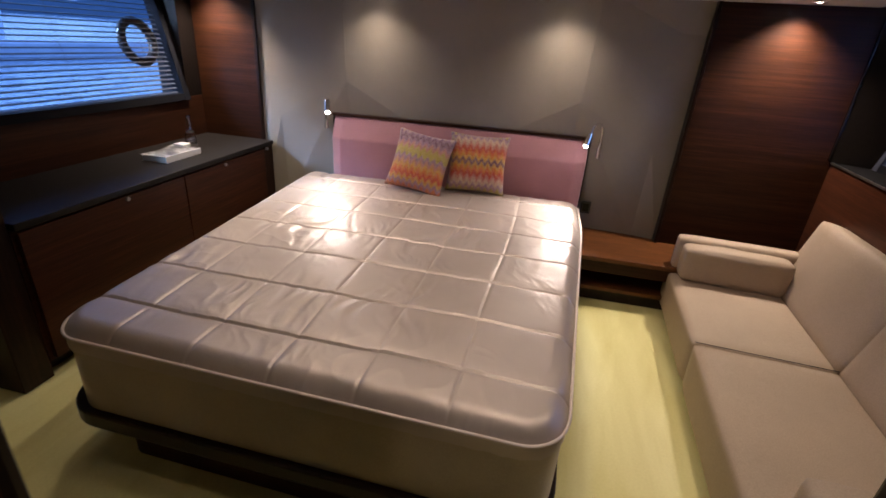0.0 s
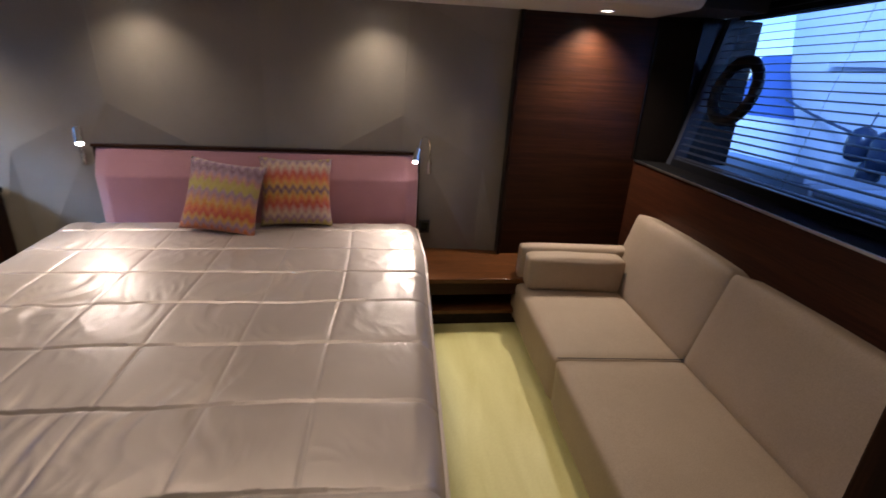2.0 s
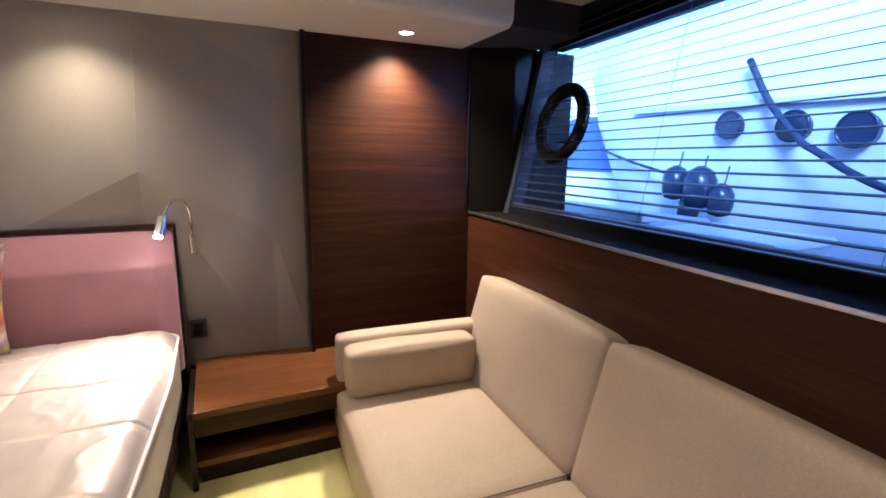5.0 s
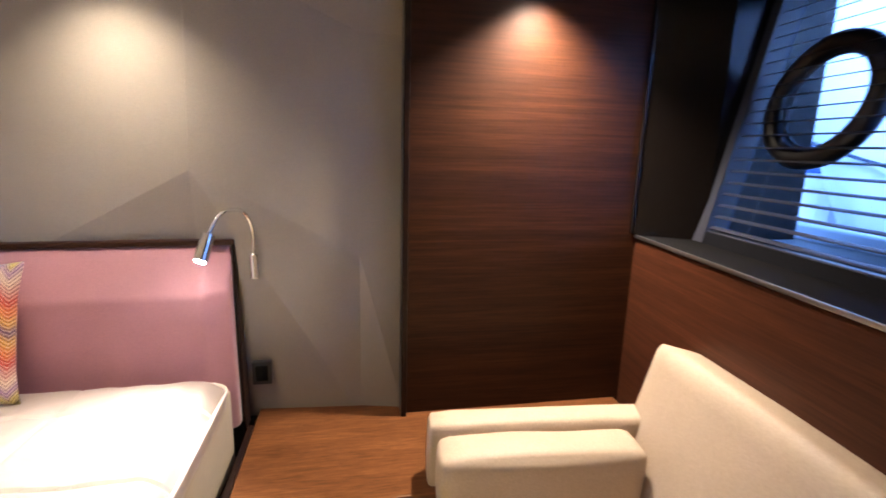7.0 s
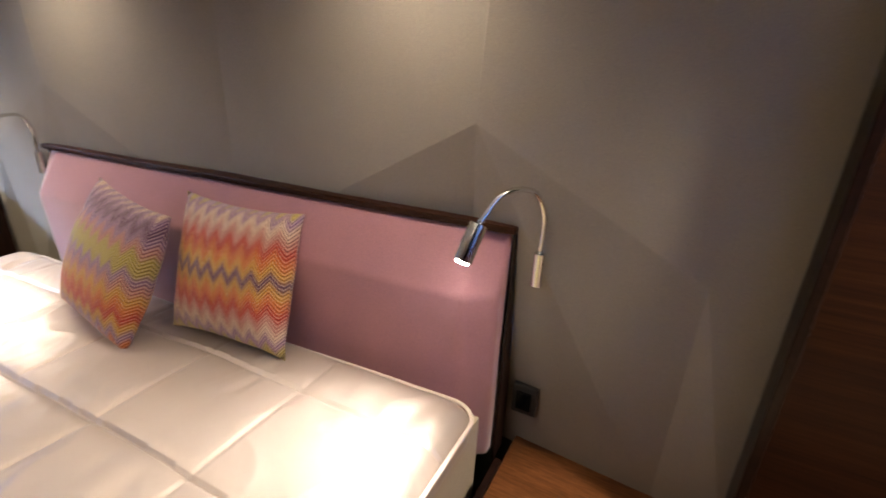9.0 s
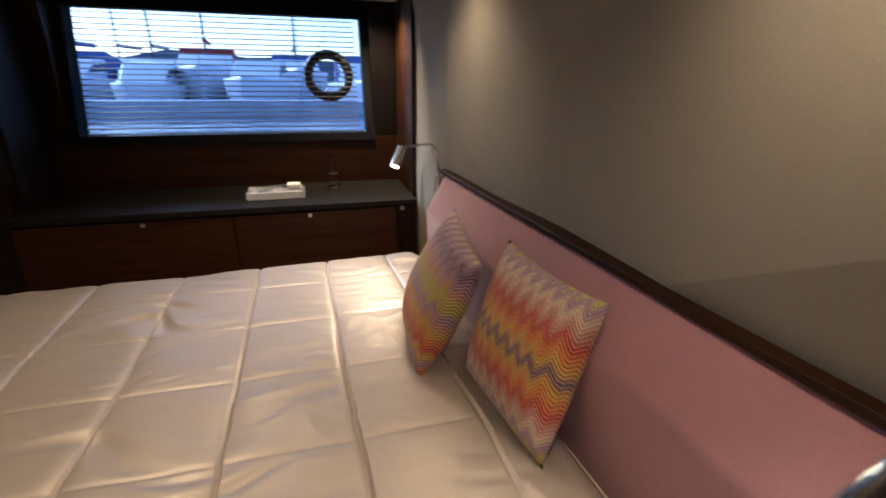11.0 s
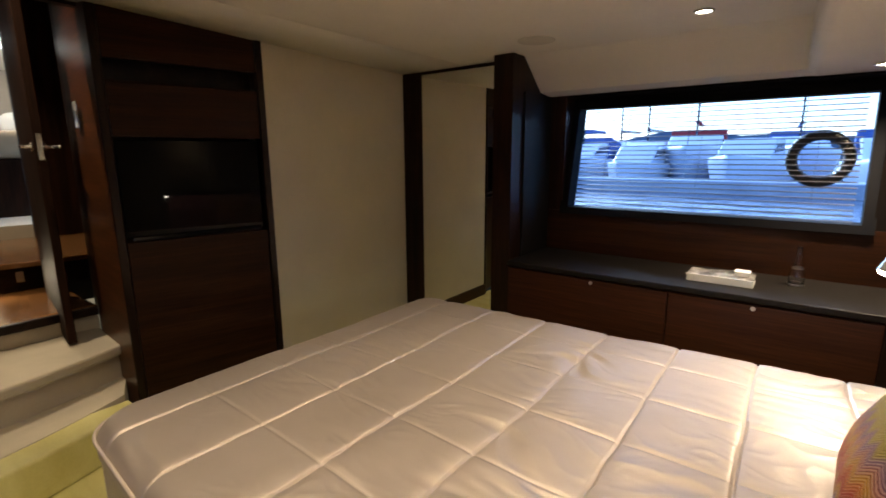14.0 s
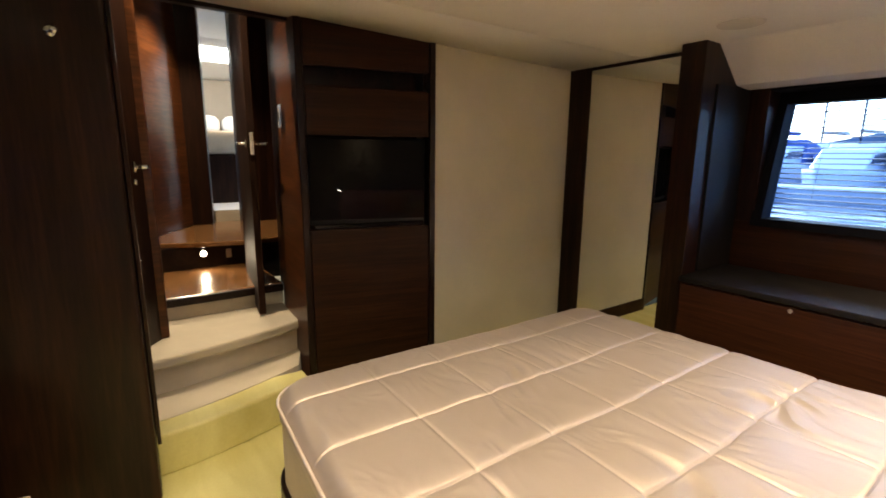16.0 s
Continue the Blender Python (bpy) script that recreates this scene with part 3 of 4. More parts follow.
paint(OUT_PONTOON, ramp(OUT_PONTOON, noise_tex(OUT_PONTOON, mapped(OUT_PONTOON, (1, 1, 1)), 1.4, 4), [(0.3, (0.42, 0.44, 0.5)), (0.7, (0.6, 0.62, 0.66))]))
WATER = material("harbour_water", (0.06, 0.10, 0.16), 0.12)
bump(WATER, noise_tex(WATER, mapped(WATER, (1, 1, 1)), 1.6, 4), 0.6, 0.12)
FAR = material("far_shore", (0.12, 0.17, 0.24), 0.9)
SEA = 0.45
water = bmesh.new()
o = [water.verts.new((x, y, SEA)) for x, y in ((-600, -600), (600, -600), (600, 600), (-600, 600))]
i = [water.verts.new((x, y, SEA)) for x, y in ((-2.6, -5.0), (2.95, -5.0), (2.95, 6.0), (-2.6, 6.0))]
for k in range(4):
    water.faces.new((o[k], o[(k + 1) % 4], i[(k + 1) % 4], i[k]))
tagged(part("water", water, WATER), "dark blue harbour water", "", "", "structure")


def hull_mesh(length, beam, height, flare=0.25, x0=0.0):
    """A boat's hull, bow towards +y, about its middle at the waterline."""
    bm = bmesh.new()
    n, m = 22, 7
    grid = []
    for a in range(n + 1):
        t = a / n
        w = beam / 2 * (1 - max(0, (t - 0.45) / 0.55) ** 2.2)
        y = (t - 0.5) * length
        row = []
        for b in range(m + 1):
            s = b / m
            rise = 1 + 0.35 * max(0, t - 0.4)
            row.append((w * (1 - flare * (1 - s) ** 1.5), y + 0.35 * s * max(0, t - 0.5) * height, -0.3 + s * height * rise))
        grid.append(row)
    left = [[bm.verts.new((-p[0] - 0.001, p[1], p[2])) for p in r] for r in grid]
    right = [[bm.verts.new((p[0] + 0.001, p[1], p[2])) for p in r] for r in grid]
    for g in (left, right):
        for a in range(n):
            for b in range(m):
                bm.faces.new((g[a][b], g[a + 1][b], g[a + 1][b + 1], g[a][b + 1]))
    for a in range(n):
        bm.faces.new((left[a][m], left[a + 1][m], right[a + 1][m], right[a][m]))
        bm.faces.new((left[a][0], left[a + 1][0], right[a + 1][0], right[a][0]))
    bm.faces.new([left[0][b] for b in range(m + 1)] + [right[0][b] for b in range(m, -1, -1)])
    bm.faces.new([left[n][b] for b in range(m + 1)] + [right[n][b] for b in range(m, -1, -1)])
    return bm


def moored_boat(place, turn, length, beam, height, label, cover=None, mast=0.0):
    boat = thing("moored_boat", (0, 0, 0), label, "boat", "boats in the marina")
    part("hull", hull_mesh(length, beam, height), OUT_WHITE, boat, "", True)
    part("cabin", prism([(-length * 0.32, height - 0.3), (length * 0.2, height - 0.2), (length * 0.02, height + 0.42), (-length * 0.25, height + 0.5)], -beam * 0.34, beam * 0.34, "x", bevel=0.05), OUT_WHITE, boat)
    part("windscreen", prism([(length * 0.03, height + 0.0), (length * 0.14, height - 0.04), (length * 0.05, height + 0.25), (-length * 0.2, height + 0.3), (-length * 0.24, height + 0.05)], -beam * 0.346, beam * 0.346, "x"), OUT_DARK, boat)
    if cover:
        part("canvas_cover", prism([(-length * 0.46, height - 0.3), (-length * 0.1, height - 0.3), (-length * 0.14, height + 0.75), (-length * 0.36, height + 0.5)], -beam * 0.38, beam * 0.38, "x", bevel=0.08), cover, boat)
    if mast:
        part("mast", rod((0, 0, height - 0.4), (0, 0, height + mast), 0.05, 0.03, 10), OUT_DARK, boat)
        part("boom", rod((0, 0, height + 1.0), (0, -length * 0.4, height + 1.05), 0.09, sides=10), cover or OUT_DARK, boat)
        part("stay", rod((0, 0, height + mast), (0, length * 0.49, height), 0.012, sides=6), OUT_DARK, boat)
    boat.matrix_basis = Matrix.Translation((place[0], place[1], SEA)) @ pose(0, 0, 0, 0, 0, turn)
    return boat


for bx, by, tr, ln, bmn, ht, cv, ms in [
        (-18, -1.55, -86, 6.5, 2.0, 0.85, None, 0), (-18, 2.0, -94, 6.5, 2.3, 1.0, None, 0), (-22.5, -0.4, -84, 9.0, 3.0, 1.3, OUT_RED, 9),
        (-21, -4.9, -88, 8, 2.6, 1.0, OUT_BLUE, 10), (-22, -6.6, -92, 8, 2.6, 1.0, OUT_BLUE, 9), (-18, 5.6, -92, 7, 2.4, 0.95, OUT_BLUE, 0),
        (-24, 9.0, -85, 9, 3.0, 1.2, None, 9), (-26, -3.3, -88, 9, 2.8, 1.2, None, 11), (-29, -5.6, -90, 10, 3, 1.3, None, 13), (-27, 3.2, -88, 10, 3.2, 1.3, OUT_BLUE, 12), (-28, -9, -90, 10, 3, 1.3, None, 12), (-19, 12.5, -90, 8, 2.7, 1.1, OUT_RED, 9)]:
    moored_boat((bx, by), tr, ln, bmn, ht, "white moored boat with " + ("red canvas" if cv is OUT_RED else "blue canvas" if cv is OUT_BLUE else "a low cabin") + (" and a mast" if ms else ""), cv, ms)
pontoon = thing("pontoon", (-12.5, 2, SEA), "grey floating pontoon along the berths", "pontoon")
part("deck", box((-13.1, -14, SEA - 0.2), (-11.9, 22, SEA + 0.32), 0.03), OUT_PONTOON, pontoon)
shore = bmesh.new()
hills = [(-120, -160 + 8 * k, SEA + 5 + 3.5 * noise.noise((k * 0.31, 0, 0)) + 1.5 * noise.noise((k * 1.3, 2, 0))) for k in range(50)]
tops = [shore.verts.new(p) for p in hills]
feet = [shore.verts.new((p[0], p[1], SEA - 0.5)) for p in hills]
backs = [shore.verts.new((p[0] - 40, p[1], SEA - 0.5)) for p in hills]
for k in range(len(hills) - 1):
    shore.faces.new((tops[k], tops[k + 1], feet[k + 1], feet[k]))
    shore.faces.new((tops[k], tops[k + 1], backs[k + 1], backs[k]))
tagged(part("backdrop", shore, FAR), "dark wooded far shore of the harbour", "", "", "structure")

# the big neighbour to starboard
near_boat = thing("motor_yacht", (6.6, 1.0, SEA), "large white motor yacht moored close alongside", "boat")
part("hull", prism([(4.95, SEA - 0.3), (4.72, SEA + 0.4), (4.52, SEA + 1.2), (4.56, SEA + 1.8), (4.95, SEA + 2.15), (8.5, SEA + 2.2), (8.5, SEA - 0.3)], -6, 5.0, "y", bevel=0.05, seg=3), OUT_WHITE, near_boat, "", True)
bow = bmesh.new()
rows = []
for k in range(9):
    t = k / 8
    y = 4.94 + 1.6 * t
    pull = 1.9 * t ** 1.7
    rows.append([bow.verts.new((x + pull, y + 0.55 * t * up, SEA + up + 0.25 * t * t)) for x, up in ((4.95, -0.3), (4.72, 0.4), (4.52, 1.2), (4.56, 1.8), (4.95, 2.15), (7.0, 2.2))])
for p, q in zip(rows, rows[1:]):
    for k in range(5):
        bow.faces.new((p[k], q[k], q[k + 1], p[k + 1]))
part("bow", bow, OUT_WHITE, near_boat, "", True)
part("rubbing_strake", prism([(-6, SEA + 1.02), (5.0, SEA + 1.28), (5.0, SEA + 1.32), (-6, SEA + 1.06)], 4.47, 4.56, "x"), OUT_PONTOON, near_boat)
part("superstructure", prism([(5.2, SEA + 2.15), (5.7, SEA + 3.6), (8.2, SEA + 3.6), (8.2, SEA + 2.15)], -5, 2.2, "y", bevel=0.1), OUT_WHITE, near_boat)
part("side_window", prism([(1.9, SEA + 2.4), (-4.0, SEA + 2.4), (-3.6, SEA + 3.2), (1.2, SEA + 3.2)], 5.35, 5.6, "x"), OUT_DARK, near_boat)
for py, pz, pr in ((4.09, 1.13, 0.095), (3.65, 1.10, 0.10), (3.29, 1.06, 0.105), (2.3, 1.02, 0.105)):
    part("porthole", rod((4.49, py, SEA + pz), (4.7, py, SEA + pz), pr), OUT_DARK, near_boat)
    ring = [(4.492, py + pr * math.cos(2 * math.pi * k / 24), SEA + pz + pr * math.sin(2 * math.pi * k / 24)) for k in range(24)]
    part("porthole_rim", tube(ring, 0.009, 6, True), OUT_DARK, near_boat, "", True)
part("bow_rail", tube(curve_points([(5.0, 3.2, SEA + 2.6), (5.1, 4.4, SEA + 2.75), (5.9, 5.5, SEA + 3.0)]), 0.02, 8), OUT_PONTOON, near_boat, "", True)
for ry, rx in ((3.3, 5.0), (4.2, 5.05), (4.9, 5.4)):
    part("stanchion", rod((rx, ry, SEA + 2.0), (rx, ry, SEA + 2.7), 0.015, sides=8), OUT_PONTOON, near_boat)
far_cover = thing("moored_boat", (7.2, 7.6, SEA), "small moored boat under a dark blue cover", "boat", "boats in the marina")
part("hull", box((6.2, 6.6, SEA - 0.2), (9.5, 8.6, SEA + 0.7), 0.15), OUT_WHITE, far_cover)
part("canvas_cover", prism([(6.4, SEA + 0.65), (9.3, SEA + 0.65), (8.8, SEA + 1.5), (6.7, SEA + 1.6)], 6.7, 8.5, "y", bevel=0.08), OUT_BLUE, far_cover)
rope = thing("mooring_rope", (4.4, 3.4, SEA + 0.9), "dark mooring rope sagging from the yacht's side", "rope")
part("strand", tube(curve_points([(4.46, 3.97, 2.02), (4.44, 3.79, 1.72), (4.42, 3.56, 1.46), (4.40, 3.44, 1.38), (4.35, 3.04, 1.17), (4.2, 2.2, 0.95)]), 0.024, 8), OUT_DARK, rope, "", True)
line = thing("mooring_line", (4.5, 5.0, 1.3), "thin dark mooring line to the bow", "rope")
part("strand", tube(curve_points([(4.75, 5.63, 1.43), (4.6, 5.1, 1.31), (4.45, 4.5, 1.2)]), 0.013, 8), OUT_DARK, line, "", True)
for fy, fz, fr in ((4.42, 1.13, 0.10), (4.2, 1.10, 0.12), (4.02, 1.02, 0.09), (4.28, 0.93, 0.08)):
    f = thing("fender", (4.4, fy, fz), "dark inflated fender hung on the yacht's side", "fender", "fenders on the yacht")
    part("body", lathe([(0.02, -1.3 * fr), (0.8 * fr, -1.1 * fr), (fr, -0.4 * fr), (fr, 0.6 * fr), (0.7 * fr, 1.2 * fr), (0.2 * fr, 1.5 * fr)], (4.4, fy, fz)), OUT_DARK, f, "", True)
    part("lanyard", rod((4.42, fy, fz + fr), (4.46, fy, fz + 0.26), 0.006, sides=6), OUT_DARK, f)
quay = thing("pontoon", (3.7, 4.2, SEA), "pale narrow pontoon between the boats", "pontoon")
part("deck", box((3.4, 3.8, SEA - 0.1), (4.0, 7.5, 0.93), 0.02), OUT_PONTOON, quay)
part("edge_board", box((3.34, 3.8, 0.93), (3.5, 7.5, 1.0), 0.01), OUT_WHITE, quay)
locker = thing("dock_box", (3.7, 3.45, SEA), "grey dock box on the pontoon", "box")
part("body", box((3.45, 3.1, SEA - 0.1), (4.0, 3.78, 0.86), 0.02), OUT_PONTOON, locker)
part("lid", box((3.43, 3.08, 0.86), (4.02, 3.79, 0.91), 0.015), OUT_WHITE, locker)

# ---------------------------------------------------------------- bed
BX0, BX1, BY0, BY1, BZ = -1.05, 0.815, 1.745, 3.99, 0.592
SEAM_X = [0.445 - 0.303 * k for k in range(5)]
SEAM_Y = [1.955 + 0.308 * k for k in range(7)]
bed = thing("double_bed", (-0.1, 2.9, 0), "wide double bed with a champagne satin quilted cover", "bed")


def rounded_outline(x0, x1, y0, y1, r, steps=8):
    pts = []
    for cx, cy, a0 in ((x0 + r, y0 + r, 180), (x1 - r, y0 + r, 270)):
        for k in range(steps + 1):
            a = radians(a0 + 90 * k / steps)
            pts.append((cx + r * math.cos(a), cy + r * math.sin(a)))
    pts += [(x1, y1), (x0, y1)]
    return pts


def taper(bm):
    """The bed narrows towards the foot, more to starboard than to port."""
    for v in bm.verts:
        k = (v.co.x - BX0) / (BX1 - BX0)
        v.co.x -= 0.115 * k * max(0.0, min(1.0, (3.45 - v.co.y) / 1.6))
        v.co.x -= 0.11 * (1 - k) * max(0.0, min(1.0, (v.co.y - 1.95) / 1.9))
        v.co.y -= 0.04 * (k - 0.35) * max(0.0, min(1.0, (2.5 - v.co.y) / 0.7))
        v.co.y -= 0.07 * (1 - k) * max(0.0, min(1.0, (v.co.y - 3.2) / 0.7))
    return bm


part("base", taper(prism(rounded_outline(BX0 + 0.19, BX1 - 0.05, BY0 + 0.055, BY1 + 0.05, 0.06), 0.0, 0.17)), WALNUT, bed, "dark walnut plinth")
part("platform", taper(prism(rounded_outline(BX0 - 0.035, BX1 + 0.012, BY0 - 0.02, BY1 + 0.05, 0.17), 0.17, 0.235, bevel=0.008)), DARK_TRIM, bed, "black rounded platform edge")
part("mattress", taper(prism(rounded_outline(BX0 + 0.006, BX1 - 0.006, BY0 + 0.006, BY1 + 0.02, 0.15, 24), 0.236, 0.50)), SATIN_SIDE, bed, "mattress side in beige satin")


HEAD_R = 0.07


def corner(x, y):
    """The rounded corner that (x, y) belongs to: its centre, radius and the signs of its way out."""
    sx, sy = (-1 if x < (BX0 + BX1) / 2 else 1), (-1 if y < (BY0 + BY1) / 2 else 1)
    r = HEAD_R if sy > 0 else 0.15
    return (BX0 + r if sx < 0 else BX1 - r), (BY0 + r if sy < 0 else BY1 - r), r, sx, sy


def inside(x, y):
    """Distance in from the rounded edge of the cover."""
    cx, cy, r, sx, sy = corner(x, y)
    qx, qy = (x - cx) * sx, (y - cy) * sy
    if qx > 0 and qy > 0:
        return r - math.hypot(qx, qy)
    return min(x - BX0, BX1 - x, y - BY0, BY1 - y)


def quilt():
    """Square panels, each puffed between its seams, with stitched tucks across and thin seams along."""
    bm = bmesh.new()
    nx, ny = 400, 600
    verts = {}
    for a in range(nx + 1):
        for b in range(ny + 1):
            x, y = BX0 + a / nx * (BX1 - BX0), BY0 + b / ny * (BY1 - BY0)
            cx, cy, r, sx, sy = corner(x, y)
            qx, qy = (x - cx) * sx / r, (y - cy) * sy / r
            if qx > 0 and qy > 0:
                k = max(qx, qy) / math.hypot(qx, qy)
                x, y = cx + sx * qx * k * r, cy + sy * qy * k * r
            d = max(0.0, inside(x, y))
            z = BZ - 0.012 - 0.050 * max(0.0, 1 - d / 0.07) ** 2.2 - 0.004 * max(0.0, 1 - d / 0.3)
            wx = x + 0.012 * noise.noise((x * 1.7, y * 1.9, 3.0))
            wy = y + 0.014 * noise.noise((x * 2.1, y * 1.4, 8.0)) + 0.004 * noise.noise((x * 9, y * 3, 2.0))
            sxd = min(abs(wx - q) for q in SEAM_X)
            near = min(SEAM_Y, key=lambda q: abs(wy - q))
            side = wy - near
            syd = abs(side)
            # puffed panels with a narrow stitched valley
            z += 0.0062 * (0.55 + 0.45 * (1 - math.exp(-sxd / 0.009))) * (1 - math.exp(-syd / 0.022))
            z -= 0.0026 * math.exp(-(sxd / 0.0045) ** 2)
            # the tuck laps over towards the foot
            tuck = 0.85 + 0.4 * noise.noise((x * 2.2, near * 5, 7.0))
            z += tuck * (0.0030 * math.exp(-side / 0.014) if side > 0 else -0.0048 * math.exp(side / 0.013) - 0.0060 * math.exp(-((side + 0.005) / 0.005) ** 2))
            # soft pulls that run from the tucks into the panels
            pull = noise.noise((x * 16 + 2.2 * noise.noise((x * 3, y * 3, 1.0)), y * 3.2 - x * 3, 4.0))
            patch = max(0.0, noise.noise((x * 2.6, y * 2.6, 5.0)) + 0.28)
            z += 0.019 * patch * min(1.0, max(0.25, (y - BY0 - 0.1) / 0.3)) * (pull - 0.6 * abs(pull)) * (1 - math.exp(-syd / 0.014)) * math.exp(-syd / 0.20) * min(1, 0.25 + sxd / 0.04)
            fold = 0.5 - abs(noise.noise((x * 7 - y * 3, y * 6 + x * 3, 31.0)))
            z += (0.006 + 0.004 * min(1.0, max(0.0, (y - BY0 - 0.25) / 0.4))) * (fold * fold * 3 - 0.3) * max(0.0, noise.noise((x * 1.9, y * 2.0, 33.0)) + 0.16) * min(1, syd / 0.03) * min(1, 0.3 + sxd / 0.03)
            ridge = 1 - 2 * abs(noise.noise((x * 19 + y * 6 + 3 * noise.noise((x * 4, y * 4, 2.0)), y * 8 - x * 5, 51.0)))
            z += 0.0042 * ridge * max(0.0, noise.noise((x * 3.1, y * 3.3, 53.0)) + 0.12) * min(1, syd / 0.025) * min(1, 0.2 + sxd / 0.03)
            z += 0.006 * noise.noise((x * 1.6, y * 1.6, 9.0)) + 0.0028 * noise.noise((x * 6 - y * 2.5, y * 5.0 + x * 2, 15.0))
            verts[a, b] = bm.verts.new((x, y, z))
    for a in range(nx):
        for b in range(ny):
            bm.faces.new((verts[a, b], verts[a + 1, b], verts[a + 1, b + 1], verts[a, b + 1]))
    border = [verts[0, b] for b in range(ny, -1, -1)] + [verts[a, 0] for a in range(1, nx + 1)] + [verts[nx, b] for b in range(1, ny + 1)] + [verts[a, ny] for a in range(nx - 1, 0, -1)]
    low = [bm.verts.new((v.co.x, v.co.y, 0.485 + 0.006 * noise.noise((k * 0.11, 0, 0)))) for k, v in enumerate(border)]
    for k in range(len(border)):
        j = (k + 1) % len(border)
        bm.faces.new((border[k], border[j], low[j], low[k]))
    return bm


cover = tagged(part("quilted_cover", taper(quilt()), SATIN, None, "", True), "champagne satin bedspread quilted in squares, creased, on the mattress", "bedspread")
edge = []
for ex, ey, er, turn in ((BX0, BY0, 0.15, 180), (BX1, BY0, 0.15, 270), (BX1, BY1, HEAD_R, 0), (BX0, BY1, HEAD_R, 90)):
    for k in range(13):
        ang = radians(turn + 90 * k / 12)
        edge.append((ex + (er if ex == BX0 else -er) + (er + 0.003) * math.cos(ang), ey + (er if ey == BY0 else -er) + (er + 0.003) * math.sin(ang), 0.540))
    nxt = {180: (BX1 - 0.15, BY0 - 0.003), 270: (BX1 + 0.003, BY1 - HEAD_R), 0: (BX0 + HEAD_R, BY1 + 0.003), 90: (BX0 - 0.003, BY0 + 0.15)}[turn]
    last = edge[-1]
    edge += [(last[0] + (nxt[0] - last[0]) * f / 14, last[1] + (nxt[1] - last[1]) * f / 14, 0.540) for f in range(1, 14)]
part("piping", taper(tube(edge, 0.0055, 8, True)), PIPING, cover, "pale satin piping", True)

HX0, HX1 = -0.985, 0.822
headboard = thing("headboard", (-0.08, 4.05, 0.3), "dusky pink velvet headboard in a thin dark wood frame", "headboard")
hb = bmesh.new()
prof = [(4.098, 0.985), (4.078, 0.985), (3.985, 0.84), (4.01, 0.335), (4.098, 0.335)]
rings = []
for x, inset in ((HX0, 0.05), (HX0 + 0.075, 0.0), (HX1 - 0.075, 0.0), (HX1, 0.05)):
    rings.append([hb.verts.new((x, min(4.098, y + inset * (1.0 if k in (2, 3) else 0.3 if k == 1 else 0)), z - (0.006 if inset and k == 1 else 0))) for k, (y, z) in enumerate(prof)])
for a, b in zip(rings, rings[1:]):
    for k in range(5):
        hb.faces.new((a[k], a[(k + 1) % 5], b[(k + 1) % 5], b[k]))
hb.faces.new(rings[0])
hb.faces.new(rings[-1])
bmesh.ops.recalc_face_normals(hb, faces=hb.faces)
bmesh.ops.bevel(hb, geom=list(hb.edges), offset=0.012, segments=3, affect="EDGES", profile=0.5)
part("upholstery", along_head(hb), VELVET, headboard, "dusky pink velvet", True)
part("frame_top", along_head(box((HX0 - 0.012, 4.07, 0.985), (HX1 + 0.012, 4.14, 1.002), 0.004)), WALNUT, headboard, "thin dark wood rail")
part("frame_side", along_head(box((HX1 + 0.002, 4.088, 0.3), (HX1 + 0.012, 4.16, 0.985), 0.003)), DARK_TRIM, headboard)
part("frame_side", along_head(box((HX0 - 0.012, 4.088, 0.3), (HX0 - 0.002, 4.16, 0.985), 0.003)), DARK_TRIM, headboard)


def cushion(name, mat, place, rx, ry, rz, size, label):
    bm = bmesh.new()
    n = 26
    sheets = []
    for s in (1, -1):
        g = {}
        for a in range(n + 1):
            for b in range(n + 1):
                u, w = 2 * a / n - 1, 2 * b / n - 1
                if s == -1 and (a in (0, n) or b in (0, n)):
                    g[a, b] = sheets[0][a, b]
                    continue
                full = max(0.0, (1 - u ** 2) * (1 - w ** 2)) ** 0.5
                pinch = 1 - 0.085 * (1 - u * u) * w * w
                pinch2 = 1 - 0.085 * (1 - w * w) * u * u
                th = 0.082 * full + 0.006 * noise.noise((u * 2.2, w * 2.2, s * 3 + rz)) * full
                g[a, b] = bm.verts.new((u * size[0] / 2 * pinch2, -s * th, w * size[1] / 2 * pinch))
        for a in range(n):
            for b in range(n):
                bm.faces.new((g[a, b], g[a + 1, b], g[a + 1, b + 1], g[a, b + 1]))
        sheets.append(g)
    ob = tagged(part(name, bm, mat, None, "", True), label, "cushion", "cushions on the bed")
    ob.matrix_basis = pose(*place, rx, ry, rz)
    return ob


cushion("cushion", CHEVRON_B, (0.10, 3.89, 0.778), -17, 1, 6, (0.405, 0.40), "square chevron-weave cushion in orange and yellow against the headboard")
cushion("cushion", CHEVRON_A, (-0.275, 3.775, 0.768), -24, 6, -7, (0.41, 0.405), "square chevron-weave cushion in violet and orange leaning on another")


